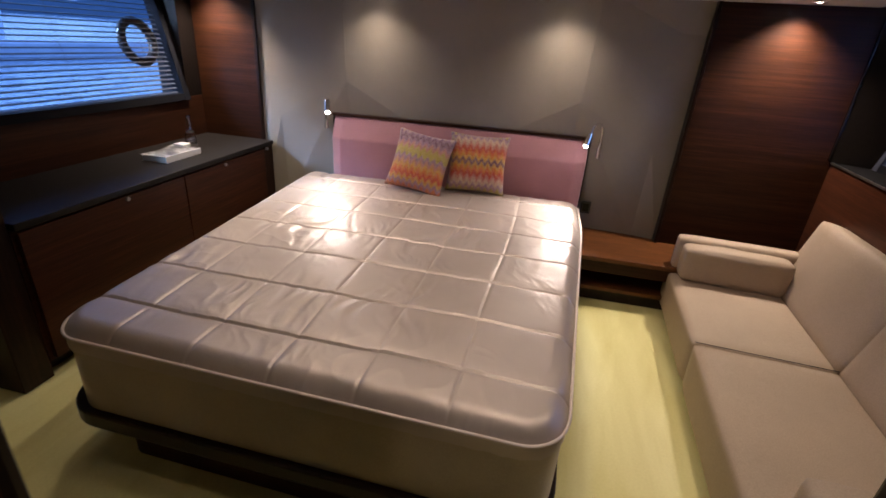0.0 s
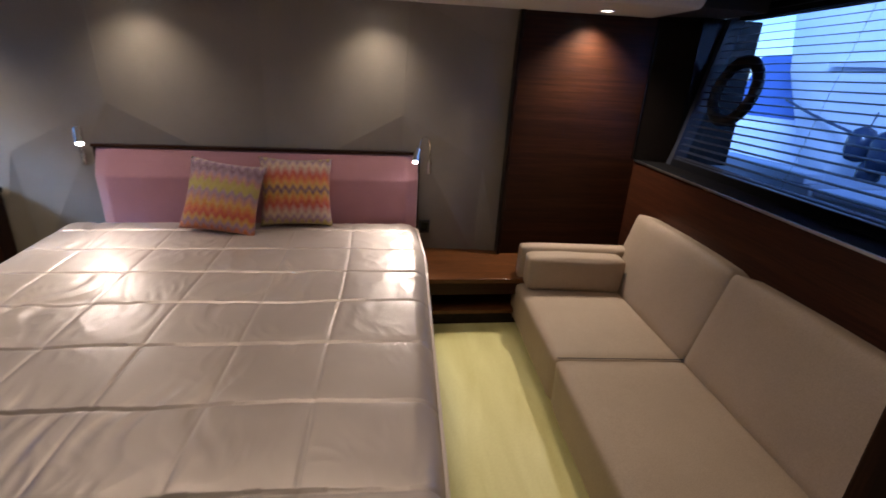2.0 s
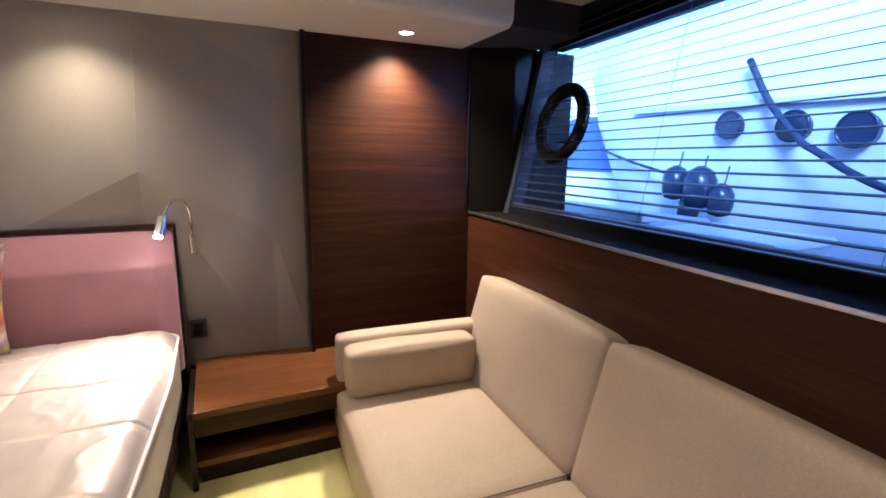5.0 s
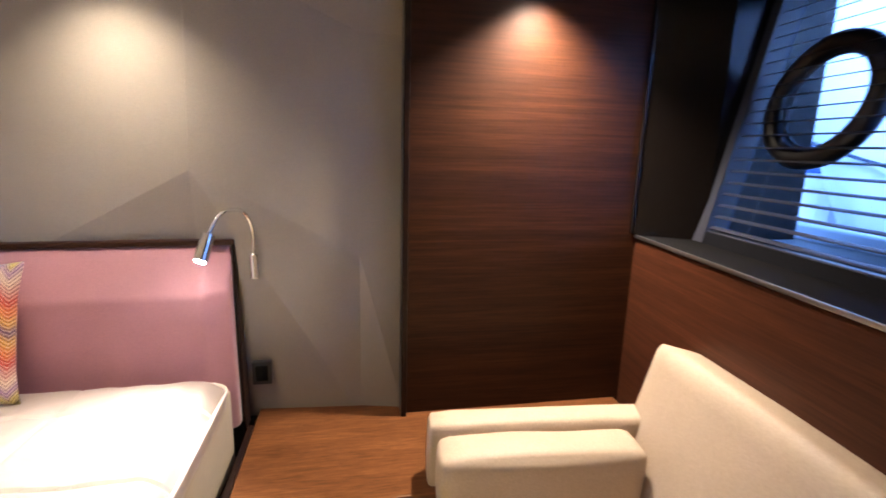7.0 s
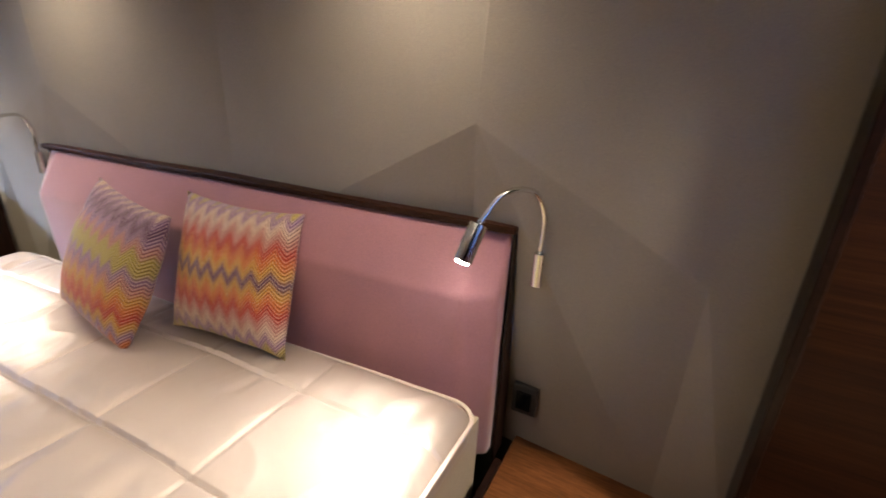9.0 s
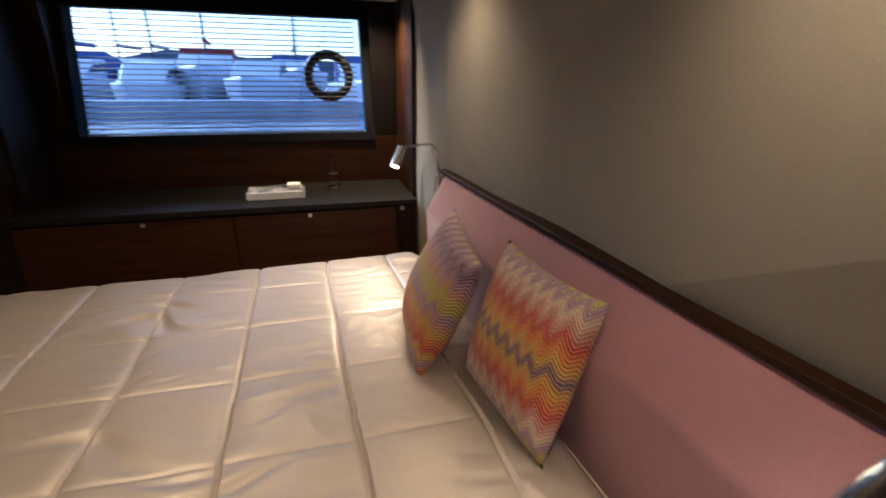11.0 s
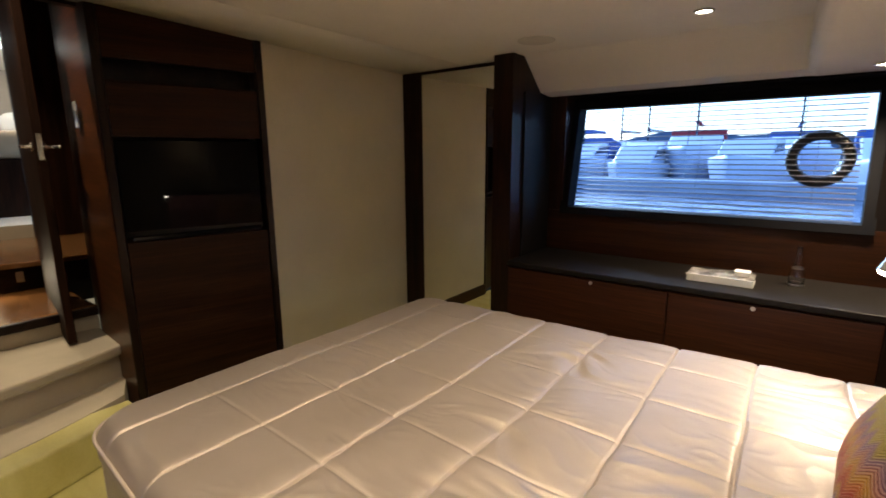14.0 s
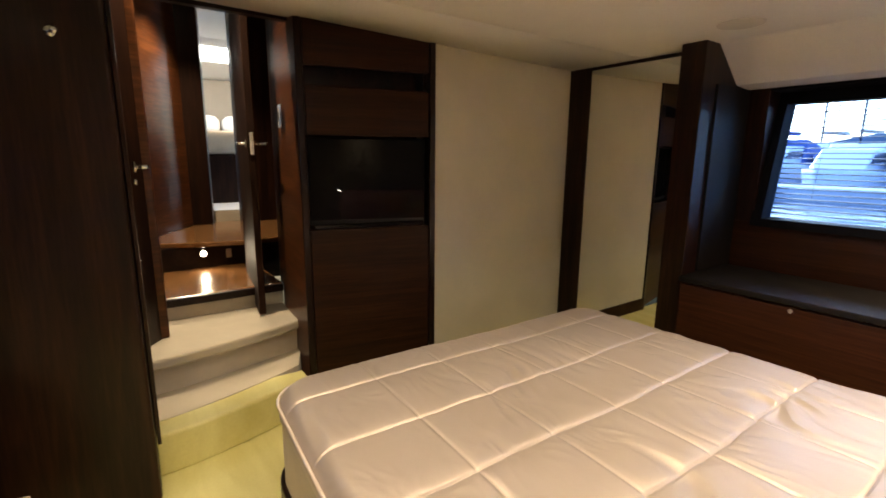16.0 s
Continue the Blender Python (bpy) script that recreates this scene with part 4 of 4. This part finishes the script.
# ---------------------------------------------------------------- reading lamps, sockets
def reading_lamp(base, tip, aim, rise, label):
    lamp = thing("reading_lamp", base, label, "lamp", "reading lamps")
    b, t = Vector(base), Vector(tip)
    part("wall_mount", rod(b + Vector((0, 0, -0.04)), b + Vector((0, 0, 0.04)), 0.0135), CHROME, lamp, "brushed metal wall mount")
    part("bracket", rod(b + Vector((0, 0, -0.012)), b + Vector((0, 0.045, -0.012)), 0.008), CHROME, lamp)
    d = (t - b)
    neck_end = t + Vector((-d.x * 0.16, -d.y * 0.16, 0.073))
    pts = curve_points([b + Vector((0, 0, 0.04)), b + Vector((0, -0.004, 0.13)), b + Vector((d.x * 0.2, d.y * 0.2, rise)), b + Vector((d.x * 0.58, d.y * 0.58, rise + 0.003)), neck_end + Vector((0, 0, 0.0))], 9)
    part("gooseneck", tube(pts, 0.0062, 10), CHROME, lamp, "bent chrome gooseneck", True)
    way = (t - neck_end).normalized()
    part("head", rod(neck_end, t, 0.019, 0.0205), CHROME, lamp, "chrome cylinder head")
    part("lens", rod(t - way * 0.002, t + way * 0.006, 0.0165, 0.012), LED, lamp, "lit white lens")
    spot("reading_spot", t + way * 0.012, aim, 8.0 if base[0] < 0 else 13.0, 95, 1.0, 0.03, (1.0, 0.88, 0.75))
    return lamp


reading_lamp((0.893, 4.085, 0.91), (0.785, 3.895, 0.975), (0.60, 3.55, 0.59), 0.19, "chrome gooseneck reading lamp, lit, beside the headboard")
reading_lamp((-1.045, 3.985, 0.925), (-0.93, 3.765, 1.035), (-0.78, 3.42, 0.59), 0.18, "chrome gooseneck reading lamp, lit, beside the headboard")
sock = thing("wall_socket", (0.885, 4.09, 0.5), "black square wall socket beside the bed", "socket")
part("plate", box((0.853, 4.134, 0.452), (0.922, 4.2, 0.542), 0.004), BLACK_PLASTIC, sock)
part("insert", box((0.866, 4.128, 0.468), (0.909, 4.135, 0.526), 0.003), BLACK_GLOSS, sock)


def downlight(x, y, z, r=0.036):
    d = thing("downlight", (x, y, z), "small round recessed ceiling downlight, lit, some added as fill light", "ceiling light", "downlights")
    ring = [(x + r * math.cos(2 * math.pi * k / 32), y + r * math.sin(2 * math.pi * k / 32), z - 0.002) for k in range(32)]
    part("bezel", tube(ring, 0.0055, 8, True), STEEL, d, "thin metal bezel", True)
    part("lens", rod((x, y, z - 0.003), (x, y, z - 0.0005), r - 0.003), LENS, d, "bright lens")
    return d


for sx, sy, watts in SPOTS:
    downlight(sx, sy, soffit_z(sx))
# the added fill lamps get a downlight fitting too
for sx, sy, watts in CEILING_AND_FILL_SPOTS:
    downlight(sx, sy, CEIL_Z)
spk = thing("ceiling_speaker", (-1.34, 2.305, CEIL_Z), "round cream speaker grille flush in the headliner", "speaker")
part("grille", lathe([(0.001, -0.006), (0.085, -0.006), (0.098, -0.003), (0.1, 0.0)], (-1.34, 2.305, CEIL_Z)), SPEAKER, spk, "", True)
# ---------------------------------------------------------------- bedside ledge
ledge = thing("bedside_ledge", (1.4, 3.85, 0), "low walnut ledge with an open niche beside the bed", "shelf")
part("top", prism([(0.865, 3.64), (2.262, 3.64), (2.262, 4.2), (0.865, 4.2)], 0.30, 0.33, bevel=0.004), WALNUT_LEDGE, ledge, "warm walnut top")
part("front_lip", box((0.865, 3.645, 0.225), (2.262, 3.665, 0.30)), WALNUT, ledge)
part("niche_floor", box((0.865, 3.66, 0.085), (2.262, 4.07, 0.11), 0.003), WALNUT_LEDGE, ledge)
part("toe_kick", box((0.87, 3.69, 0.0), (2.262, 3.71, 0.085)), DARK_TRIM, ledge)
part("back", box((0.865, 4.05, 0.11), (2.262, 4.07, 0.30)), WALNUT, ledge)
part("end_panel", box((0.845, 3.64, 0.0), (0.863, 4.07, 0.33)), DARK_TRIM, ledge)


# ---------------------------------------------------------------- sofa
SX0, SX1, SY0, SY1 = 1.425, 2.262, 1.75, 3.765
sofa = thing("sofa", (1.9, 2.8, 0), "low two-seat beige leather sofa along the window wall", "sofa")
part("plinth", box((SX0 + 0.05, SY0 + 0.03, 0.0), (SX1, SY1 - 0.03, 0.05)), DARK_CLOTH, sofa)
MID = 2.84
ARM = 0.10
for y0, y1, sd in ((SY0 + ARM, MID, 1.0), (MID, SY1 - ARM + 0.09, 2.0)):
    front = soft_box((SX0, y0 + (0.0 if y0 == MID else -ARM), 0.045), (SX0 + 0.62, y1 - 0.004, 0.30), 0.028, 14, 0.006, 0.0015, sd)
    for v in front.verts:
        v.co.x += 0.03 * (0.17 - v.co.z) * (1 if v.co.x < SX0 + 0.3 else 0)
    part("seat", front, LEATHER, sofa, "", True)
    back = soft_box((0, y0 + 0.004, 0.0), (0.15, y1 - 0.004 if y1 < SY1 - ARM else SY1 - 0.02, 0.495), 0.03, 14, 0.012, 0.0015, sd + 4)
    bmesh.ops.transform(back, matrix=pose(2.015, 0, 0.275, 0, 15, 0), verts=back.verts)
    part("backrest", back, LEATHER, sofa, "", True)
part("back_body", box((2.17, SY0 + 0.02, 0.05), (2.262, SY1, 0.66), 0.015), LEATHER, sofa)
for y0, y1 in ((SY1 - ARM, SY1), (SY0 + 0.065, SY0 + 0.065 + ARM)):
    part("arm", soft_box((SX0 + (0.09 if y1 < SY1 else 0.012), y0, 0.05 if y1 < SY1 else 0.29), (2.15, y1, 0.48 if y1 < SY1 else 0.53), 0.022, 10, 0.004, 0.001, y0), LEATHER, sofa, "", True)
part("arm_base", soft_box((SX0, SY1 - ARM - 0.02, 0.045), (2.15, SY1, 0.30), 0.02, 8, 0.0), LEATHER, sofa, "", True)
bol = tagged(part("bolster_cushion", soft_box((SX0 + 0.035, SY1 - ARM - 0.135, 0.303), (2.03, SY1 - ARM - 0.003, 0.508), 0.024, 16, 0.014, 0.008, 7), LEATHER, None, "", True), "beige leather bolster cushion against the sofa arm", "cushion")
# stitched seams
part("seam", tube([(SX0 + 0.01 + k * 0.06, MID - 0.002, 0.2995) for k in range(11)], 0.002, 6), DARK_CLOTH, sofa)

SOFA_TURN = Matrix.Translation((SX0, SY1, 0)) @ pose(0, 0, 0, 0, 0, -4.4) @ Matrix.Translation((-SX0, -SY1, 0))
for ob in (sofa, bol):
    ob.matrix_basis = SOFA_TURN @ ob.matrix_basis

structure("sofa_end_panel", box((1.53, 1.37, 0.0), (2.15, 1.745, 0.94), 0.006), MATT_WALNUT, "dark walnut locker at the end of the sofa")

# ---------------------------------------------------------------- dresser, tower, mirror
dresser = thing("dresser", (-1.77, 3.0, 0), "long dark walnut dresser under the window", "dresser")
part("body", box((-2.05, 2.07, 0.08), (-1.515, 3.985, 0.715)), WALNUT_LIT, dresser)
part("toe_kick", box((-2.05, 2.07, 0.0), (-1.58, 3.985, 0.08)), DARK_TRIM, dresser)
for y0, y1 in ((2.085, 3.027), (3.033, 3.868)):
    d = part("door", box((-1.515, y0, 0.095), (-1.493, y1, 0.705), 0.0025), WALNUT_LIT, dresser)
    ly = 2.62 if y0 < 3 else 3.405
    part("latch", rod((-1.493, ly, 0.690), (-1.484, ly, 0.690), 0.010), STEEL, d, "small chrome push latch")
part("end_filler", box((-1.515, 3.872, 0.0), (-1.50, 3.985, 0.715)), WALNUT_UP, dresser)
part("catch", rod((-1.5, 3.90, 0.70), (-1.485, 3.90, 0.70), 0.011), STEEL, dresser, "small chrome push latch")
part("top", box((-2.05, 2.07, 0.717), (-1.485, 3.985, 0.748), 0.005), WORKTOP, dresser, "dark polished top")
book = thing("book", (-1.74, 3.23, 0.748), "thick white book lying flat on the dresser", "book")
part("pages", box((-1.815, 3.088, 0.75), (-1.655, 3.382, 0.782), 0.002), PAPER, book)
part("cover", box((-1.82, 3.083, 0.782), (-1.648, 3.386, 0.786), 0.0015), COVER_ART, book)
part("back_cover", box((-1.82, 3.083, 0.7485), (-1.648, 3.386, 0.751), 0.001), PAPER, book)
part("spine", box((-1.652, 3.083, 0.7485), (-1.6465, 3.386, 0.786), 0.001), PAPER, book)
mag = thing("magazine", (-1.75, 3.2, 0.786), "curled magazine lying on the book", "magazine")
mg = bmesh.new()
grid = [[mg.verts.new((-1.80 + 0.13 * a / 8, 3.11 + 0.2 * b / 8, 0.789 + 0.012 * (b / 8) ** 2 + 0.006 * math.sin(a * 0.5))) for b in range(9)] for a in range(9)]
for a in range(8):
    for b in range(8):
        mg.faces.new((grid[a][b], grid[a + 1][b], grid[a + 1][b + 1], grid[a][b + 1]))
bmesh.ops.solidify(mg, geom=list(mg.faces), thickness=0.003)
part("sheets", mg, COVER_ART, mag, "", True)
box_white = tagged(part("white_card", box((-1.77, 3.295, 0.790), (-1.70, 3.365, 0.815), 0.003), PAPER), "small white folded card on the book", "card")
bottle = thing("decanter", (-1.85, 3.555, 0.748), "slim clear glass decanter with a metal foot on the dresser", "decanter")
part("body", lathe([(0.034, 0.012), (0.036, 0.05), (0.028, 0.085), (0.014, 0.12), (0.011, 0.19), (0.014, 0.2), (0.010, 0.198), (0.008, 0.12), (0.022, 0.083), (0.031, 0.05), (0.029, 0.018)], (-1.85, 3.555, 0.748)), GLASS, bottle, "clear glass", True)
part("foot", lathe([(0.03, 0.0), (0.034, 0.004), (0.034, 0.012), (0.03, 0.014)], (-1.85, 3.555, 0.748)), STEEL, bottle, "metal foot", True)
part("collar", lathe([(0.0155, 0.09), (0.024, 0.088), (0.0245, 0.096), (0.017, 0.1)], (-1.85, 3.555, 0.748)), STEEL, bottle, "", True)

structure("tower", box((-2.05, 1.935, 0.0), (-1.52, 2.07, 2.01), 0.004), WALNUT_UP, "dark walnut upright between mirror and window")
structure("recess_side", box((-2.05, 2.07, 0.75), (-1.66, 2.085, 1.80)), WORKTOP, "dark glossy side of the window recess")
mirror = thing("mirror_door", (-1.7, 1.57, 0), "tall mirrored wardrobe door in a dark frame", "mirror")
part("pane", box((-1.71, 1.215, 0.03), (-1.696, 1.935, 1.985)), MIRROR, mirror, "clear mirror")
part("stile", box((-1.74, 1.032, 0.0), (-1.69, 1.213, 2.008), 0.003), WALNUT_UP, mirror, "dark walnut stile")
part("top_rail", box((-1.74, 1.215, 1.986), (-1.692, 1.935, 2.008), 0.002), WALNUT_UP, mirror)
part("backing", box((-1.76, 1.032, 0.0), (-1.741, 1.935, 2.008)), DARK_TRIM, mirror)
base_line = structure("baseboard", box((-1.69, 1.032, 0.0), (-0.5, 1.045, 0.11), 0.002), WALNUT, "dark skirting along the cream wall")

# ---------------------------------------------------------------- television unit
unit = thing("television_cabinet", (-0.1, 1.0, 0), "dark walnut cabinet with a recessed television", "cabinet")
part("side_panel", prism([(0.235, 0.85), (0.25, 0.85), (0.215, 0.30), (0.20, 0.30)], 0.0, 2.7), DOOR_WOOD, unit, "reddish polished side")
FRONT = pose(-0.5, 1.03, 0, 0, 0, -13.5)


def slanted(name, lo, hi, bevel, mat, parent, label="", yaw=0.0):
    """A block of the slanted cabinet: x along its front, y out of it, turned by yaw about its middle."""
    bm = box(lo, hi, bevel)
    mid = Vector(((lo[0] + hi[0]) / 2, -0.06, 0))
    bmesh.ops.transform(bm, matrix=Matrix.Translation(mid) @ pose(0, 0, 0, 0, 0, yaw) @ Matrix.Translation(-mid), verts=bm.verts)
    bmesh.ops.transform(bm, matrix=FRONT, verts=bm.verts)
    return part(name, bm, mat, parent, label)


UW = 0.771
slanted("edge_strip", (-0.012, -0.20, 0.0), (0.024, 0.012, 2.14), 0.003, DARK_TRIM, unit)
slanted("edge_strip", (UW - 0.04, -0.06, 0.0), (UW, 0.012, 2.14), 0.006, WALNUT_UP, unit)
slanted("lower_door", (0.027, -0.04, 0.02), (UW - 0.043, 0.0, 0.985), 0.003, WALNUT, unit, "dark walnut lower door")
slanted("upper_door", (0.027, -0.04, 1.51), (UW - 0.043, 0.0, 1.765), 0.003, WALNUT, unit)
slanted("top_panel", (0.027, -0.04, 1.87), (UW - 0.043, 0.0, 2.14), 0.003, WALNUT, unit)
slanted("niche_back", (0.02, -0.2, 0.9), (UW - 0.03, -0.18, 2.14), 0, DARK_TRIM, unit)
slanted("niche_shelf", (0.02, -0.18, 0.97), (UW - 0.03, -0.042, 0.985), 0, WALNUT, unit)
slanted("niche_shelf", (0.02, -0.18, 1.766), (UW - 0.03, -0.042, 1.778), 0, WALNUT, unit)
slanted("niche_side", (0.0245, -0.179, 1.78), (0.046, -0.042, 2.138), 0, DARK_TRIM, unit)
slanted("niche_side", (UW - 0.03, -0.2, 0.9), (UW - 0.012, -0.062, 2.14), 0, DARK_TRIM, unit)
tv = thing("television", (-0.1, 0.9, 1.0), "black glossy flat television, switched off", "television")
slanted("screen", (0.04, -0.077, 1.03), (UW - 0.055, -0.065, 1.495), 0.002, BLACK_GLOSS, tv, "black glass", -5)
slanted("casing", (0.034, -0.125, 1.0), (UW - 0.049, -0.078, 1.502), 0.006, BLACK_PLASTIC, tv, "", -5)
slanted("soundbar", (0.05, -0.06, 0.987), (UW - 0.07, -0.02, 1.012), 0.006, BLACK_GLOSS, tv, "slim glossy lower bar")

# ---------------------------------------------------------------- cabin door and hall
def lever(parent, place, way, reach):
    p, w = Vector(place), Vector(way)
    side = Vector((-w.y, w.x, 0)).normalized()
    part("rose", rod(p, p + w * 0.012, 0.022), CHROME, parent, "", True)
    part("lever", tube(curve_points([p + w * 0.01, p + w * 0.05, p + w * 0.055 + side * reach], 6), 0.0085, 8), CHROME, parent, "chrome lever", True)


door = thing("cabin_door", (0.40, 0.45, 0.4), "dark walnut cabin door standing open into the hall", "door")
part("leaf", prism([(0.415, 0.45), (0.375, 0.455), (0.285, -0.25), (0.325, -0.255)], 0.415, 2.55, bevel=0.003), MATT_WALNUT, door, "dark walnut leaf")
part("latch_plate", box((0.383, 0.448, 1.40), (0.407, 0.458, 1.53), 0.001), CHROME, door, "chrome latch plate")
lever(door, (0.408, 0.40, 1.465), (1, -0.1, 0), 0.11)
lever(door, (0.371, 0.40, 1.465), (-1, 0.1, 0), -0.09)
lockset = thing("lock_keep", (0.25, 0.52, 1.62), "chrome lock keep on the cabinet side", "lock")
part("plate", prism([(0.242, 0.48), (0.256, 0.58), (0.250, 0.581), (0.236, 0.481)], 1.56, 1.69, bevel=0.002), CHROME, lockset)
part("slot", prism([(0.250, 0.51), (0.256, 0.552), (0.2585, 0.552), (0.2525, 0.51)], 1.59, 1.645), BLACK_PLASTIC, lockset)
bath = thing("bathroom_door", (1.03, 1.15, 0.2), "dark walnut bathroom door, shut, in the bulkhead side", "door")
part("leaf", prism([(1.052, 1.30), (1.034, 0.8), (1.020, 0.8), (1.038, 1.30)], 0.215, 2.15, bevel=0.002), WALNUT_UP, bath)
lever(bath, (1.022, 1.15, 1.35), (-1, 0.0, 0), 0.09)
part("keyhole", rod((1.024, 1.15, 1.29), (1.012, 1.15, 1.29), 0.011), CHROME, bath, "", True)
hook = thing("coat_hook", (1.21, 1.36, 1.78), "small chrome coat hook on the bulkhead", "hook")
part("plate", rod((1.21, 1.36, 1.785), (1.21, 1.368, 1.785), 0.016), CHROME, hook, "", True)
part("peg", rod((1.21, 1.365, 1.785), (1.195, 1.4, 1.785), 0.007, 0.01, 16), CHROME, hook, "", True)
step_light = thing("step_light", (0.57, -0.52, 0.66), "small round step light, lit, in the riser", "light")
part("rim", rod((0.57, -0.53, 0.655), (0.57, -0.512, 0.655), 0.026), STEEL, step_light)
part("lens", rod((0.57, -0.513, 0.655), (0.57, -0.509, 0.655), 0.02), LENS, step_light)
spot("step_spot", (0.57, -0.49, 0.65), (0.57, 0.1, 0.5), 1.2, 120, 0.8, 0.015)
sw = thing("riser_switch", (0.44, -0.52, 0.64), "small grey switch plate in the riser", "switch")
part("plate", box((0.37, -0.52, 0.605), (0.41, -0.512, 0.675), 0.003), STEEL, sw)
hall_door = thing("hall_door", (0.7, -1.2, 0.75), "reddish walnut hall door, shut", "door")
part("leaf", prism([(0.90, -0.90), (0.54, -1.48), (0.50, -1.46), (0.86, -0.88)], 0.755, 2.7, bevel=0.003), DOOR_WOOD, hall_door, "reddish walnut leaf")
for hz in (0.98, 1.62, 2.35):
    part("hinge", rod((0.555, -1.435, hz), (0.555, -1.435, hz + 0.07), 0.008, sides=12), STEEL, hall_door, "small steel hinge")
structure("hall_frame", prism([(0.545, -1.455), (0.545, -1.60), (0.30, -1.60), (0.30, -1.56), (0.33, -1.455)], 0.75, 2.72, bevel=0.005), WALNUT_UP, "dark walnut frame of the forward cabin door")
structure("hall_wall_forward", box((-0.85, -1.6, 0.75), (0.06, -1.5, 2.72)), WALNUT_UP, "dark walnut wall beside the forward cabin")
structure("forward_floor", box((-1.4, -3.4, 0.6), (1.4, -1.62, 0.86)), CARPET, "beige carpet of the forward cabin")
structure("forward_wall", box((-1.5, -3.39, 0.8), (1.5, -3.35, 2.32)), WALL_FABRIC, "grey fabric wall of the forward cabin")
structure("forward_ceiling", prism([(-3.4, 2.32), (-3.3, 2.34), (-2.6, 2.66), (-1.6, 2.70), (-1.6, 2.719), (-3.4, 2.719)], -1.5, 1.5, "x"), HEADLINER, "cream headliner of the forward cabin")
fbed = thing("forward_berth", (-0.2, -2.8, 0.86), "forward berth with a cream cover", "bed")
part("base", box((-0.9, -3.35, 0.86), (0.7, -2.35, 1.40), 0.02), WALNUT_UP, fbed)
part("mattress", soft_box((-0.92, -3.35, 1.40), (0.72, -2.32, 1.66), 0.05, 8), SATIN_SIDE, fbed, "", True)
for cx in (-0.3, 0.02):
    tagged(part("pillow", soft_box((cx - 0.13, -3.33, 1.66), (cx + 0.13, -3.2, 1.86), 0.05, 8, 0.02), PAPER, None, "", True), "white pillow on the forward berth", "pillow", "pillows")
hatch = thing("hatch_light", (-0.1, -3.0, 2.5), "bright daylit hatch in the forward cabin ceiling", "hatch")
part("pane", prism([(-2.98, 2.475), (-2.74, 2.585), (-2.745, 2.595), (-2.985, 2.485)], -0.45, 0.3, "x"), STRIP, hatch)
spot("forward_spot", (-0.1, -2.2, 2.6), (-0.1, -2.9, 1.6), 14, 120, 0.9, 0.05)
downlight(-0.1, -2.2, 2.69)
spot("hall_spot", (0.5, -0.9, 2.7), (0.5, -0.85, 0.7), 26, 100, 0.9)
downlight(0.5, -0.9, 2.72)
spot("door_spot", (0.78, 0.60, 2.7), (0.74, 0.70, 0.4), 24, 100, 1.0)
downlight(0.78, 0.60, 2.72)
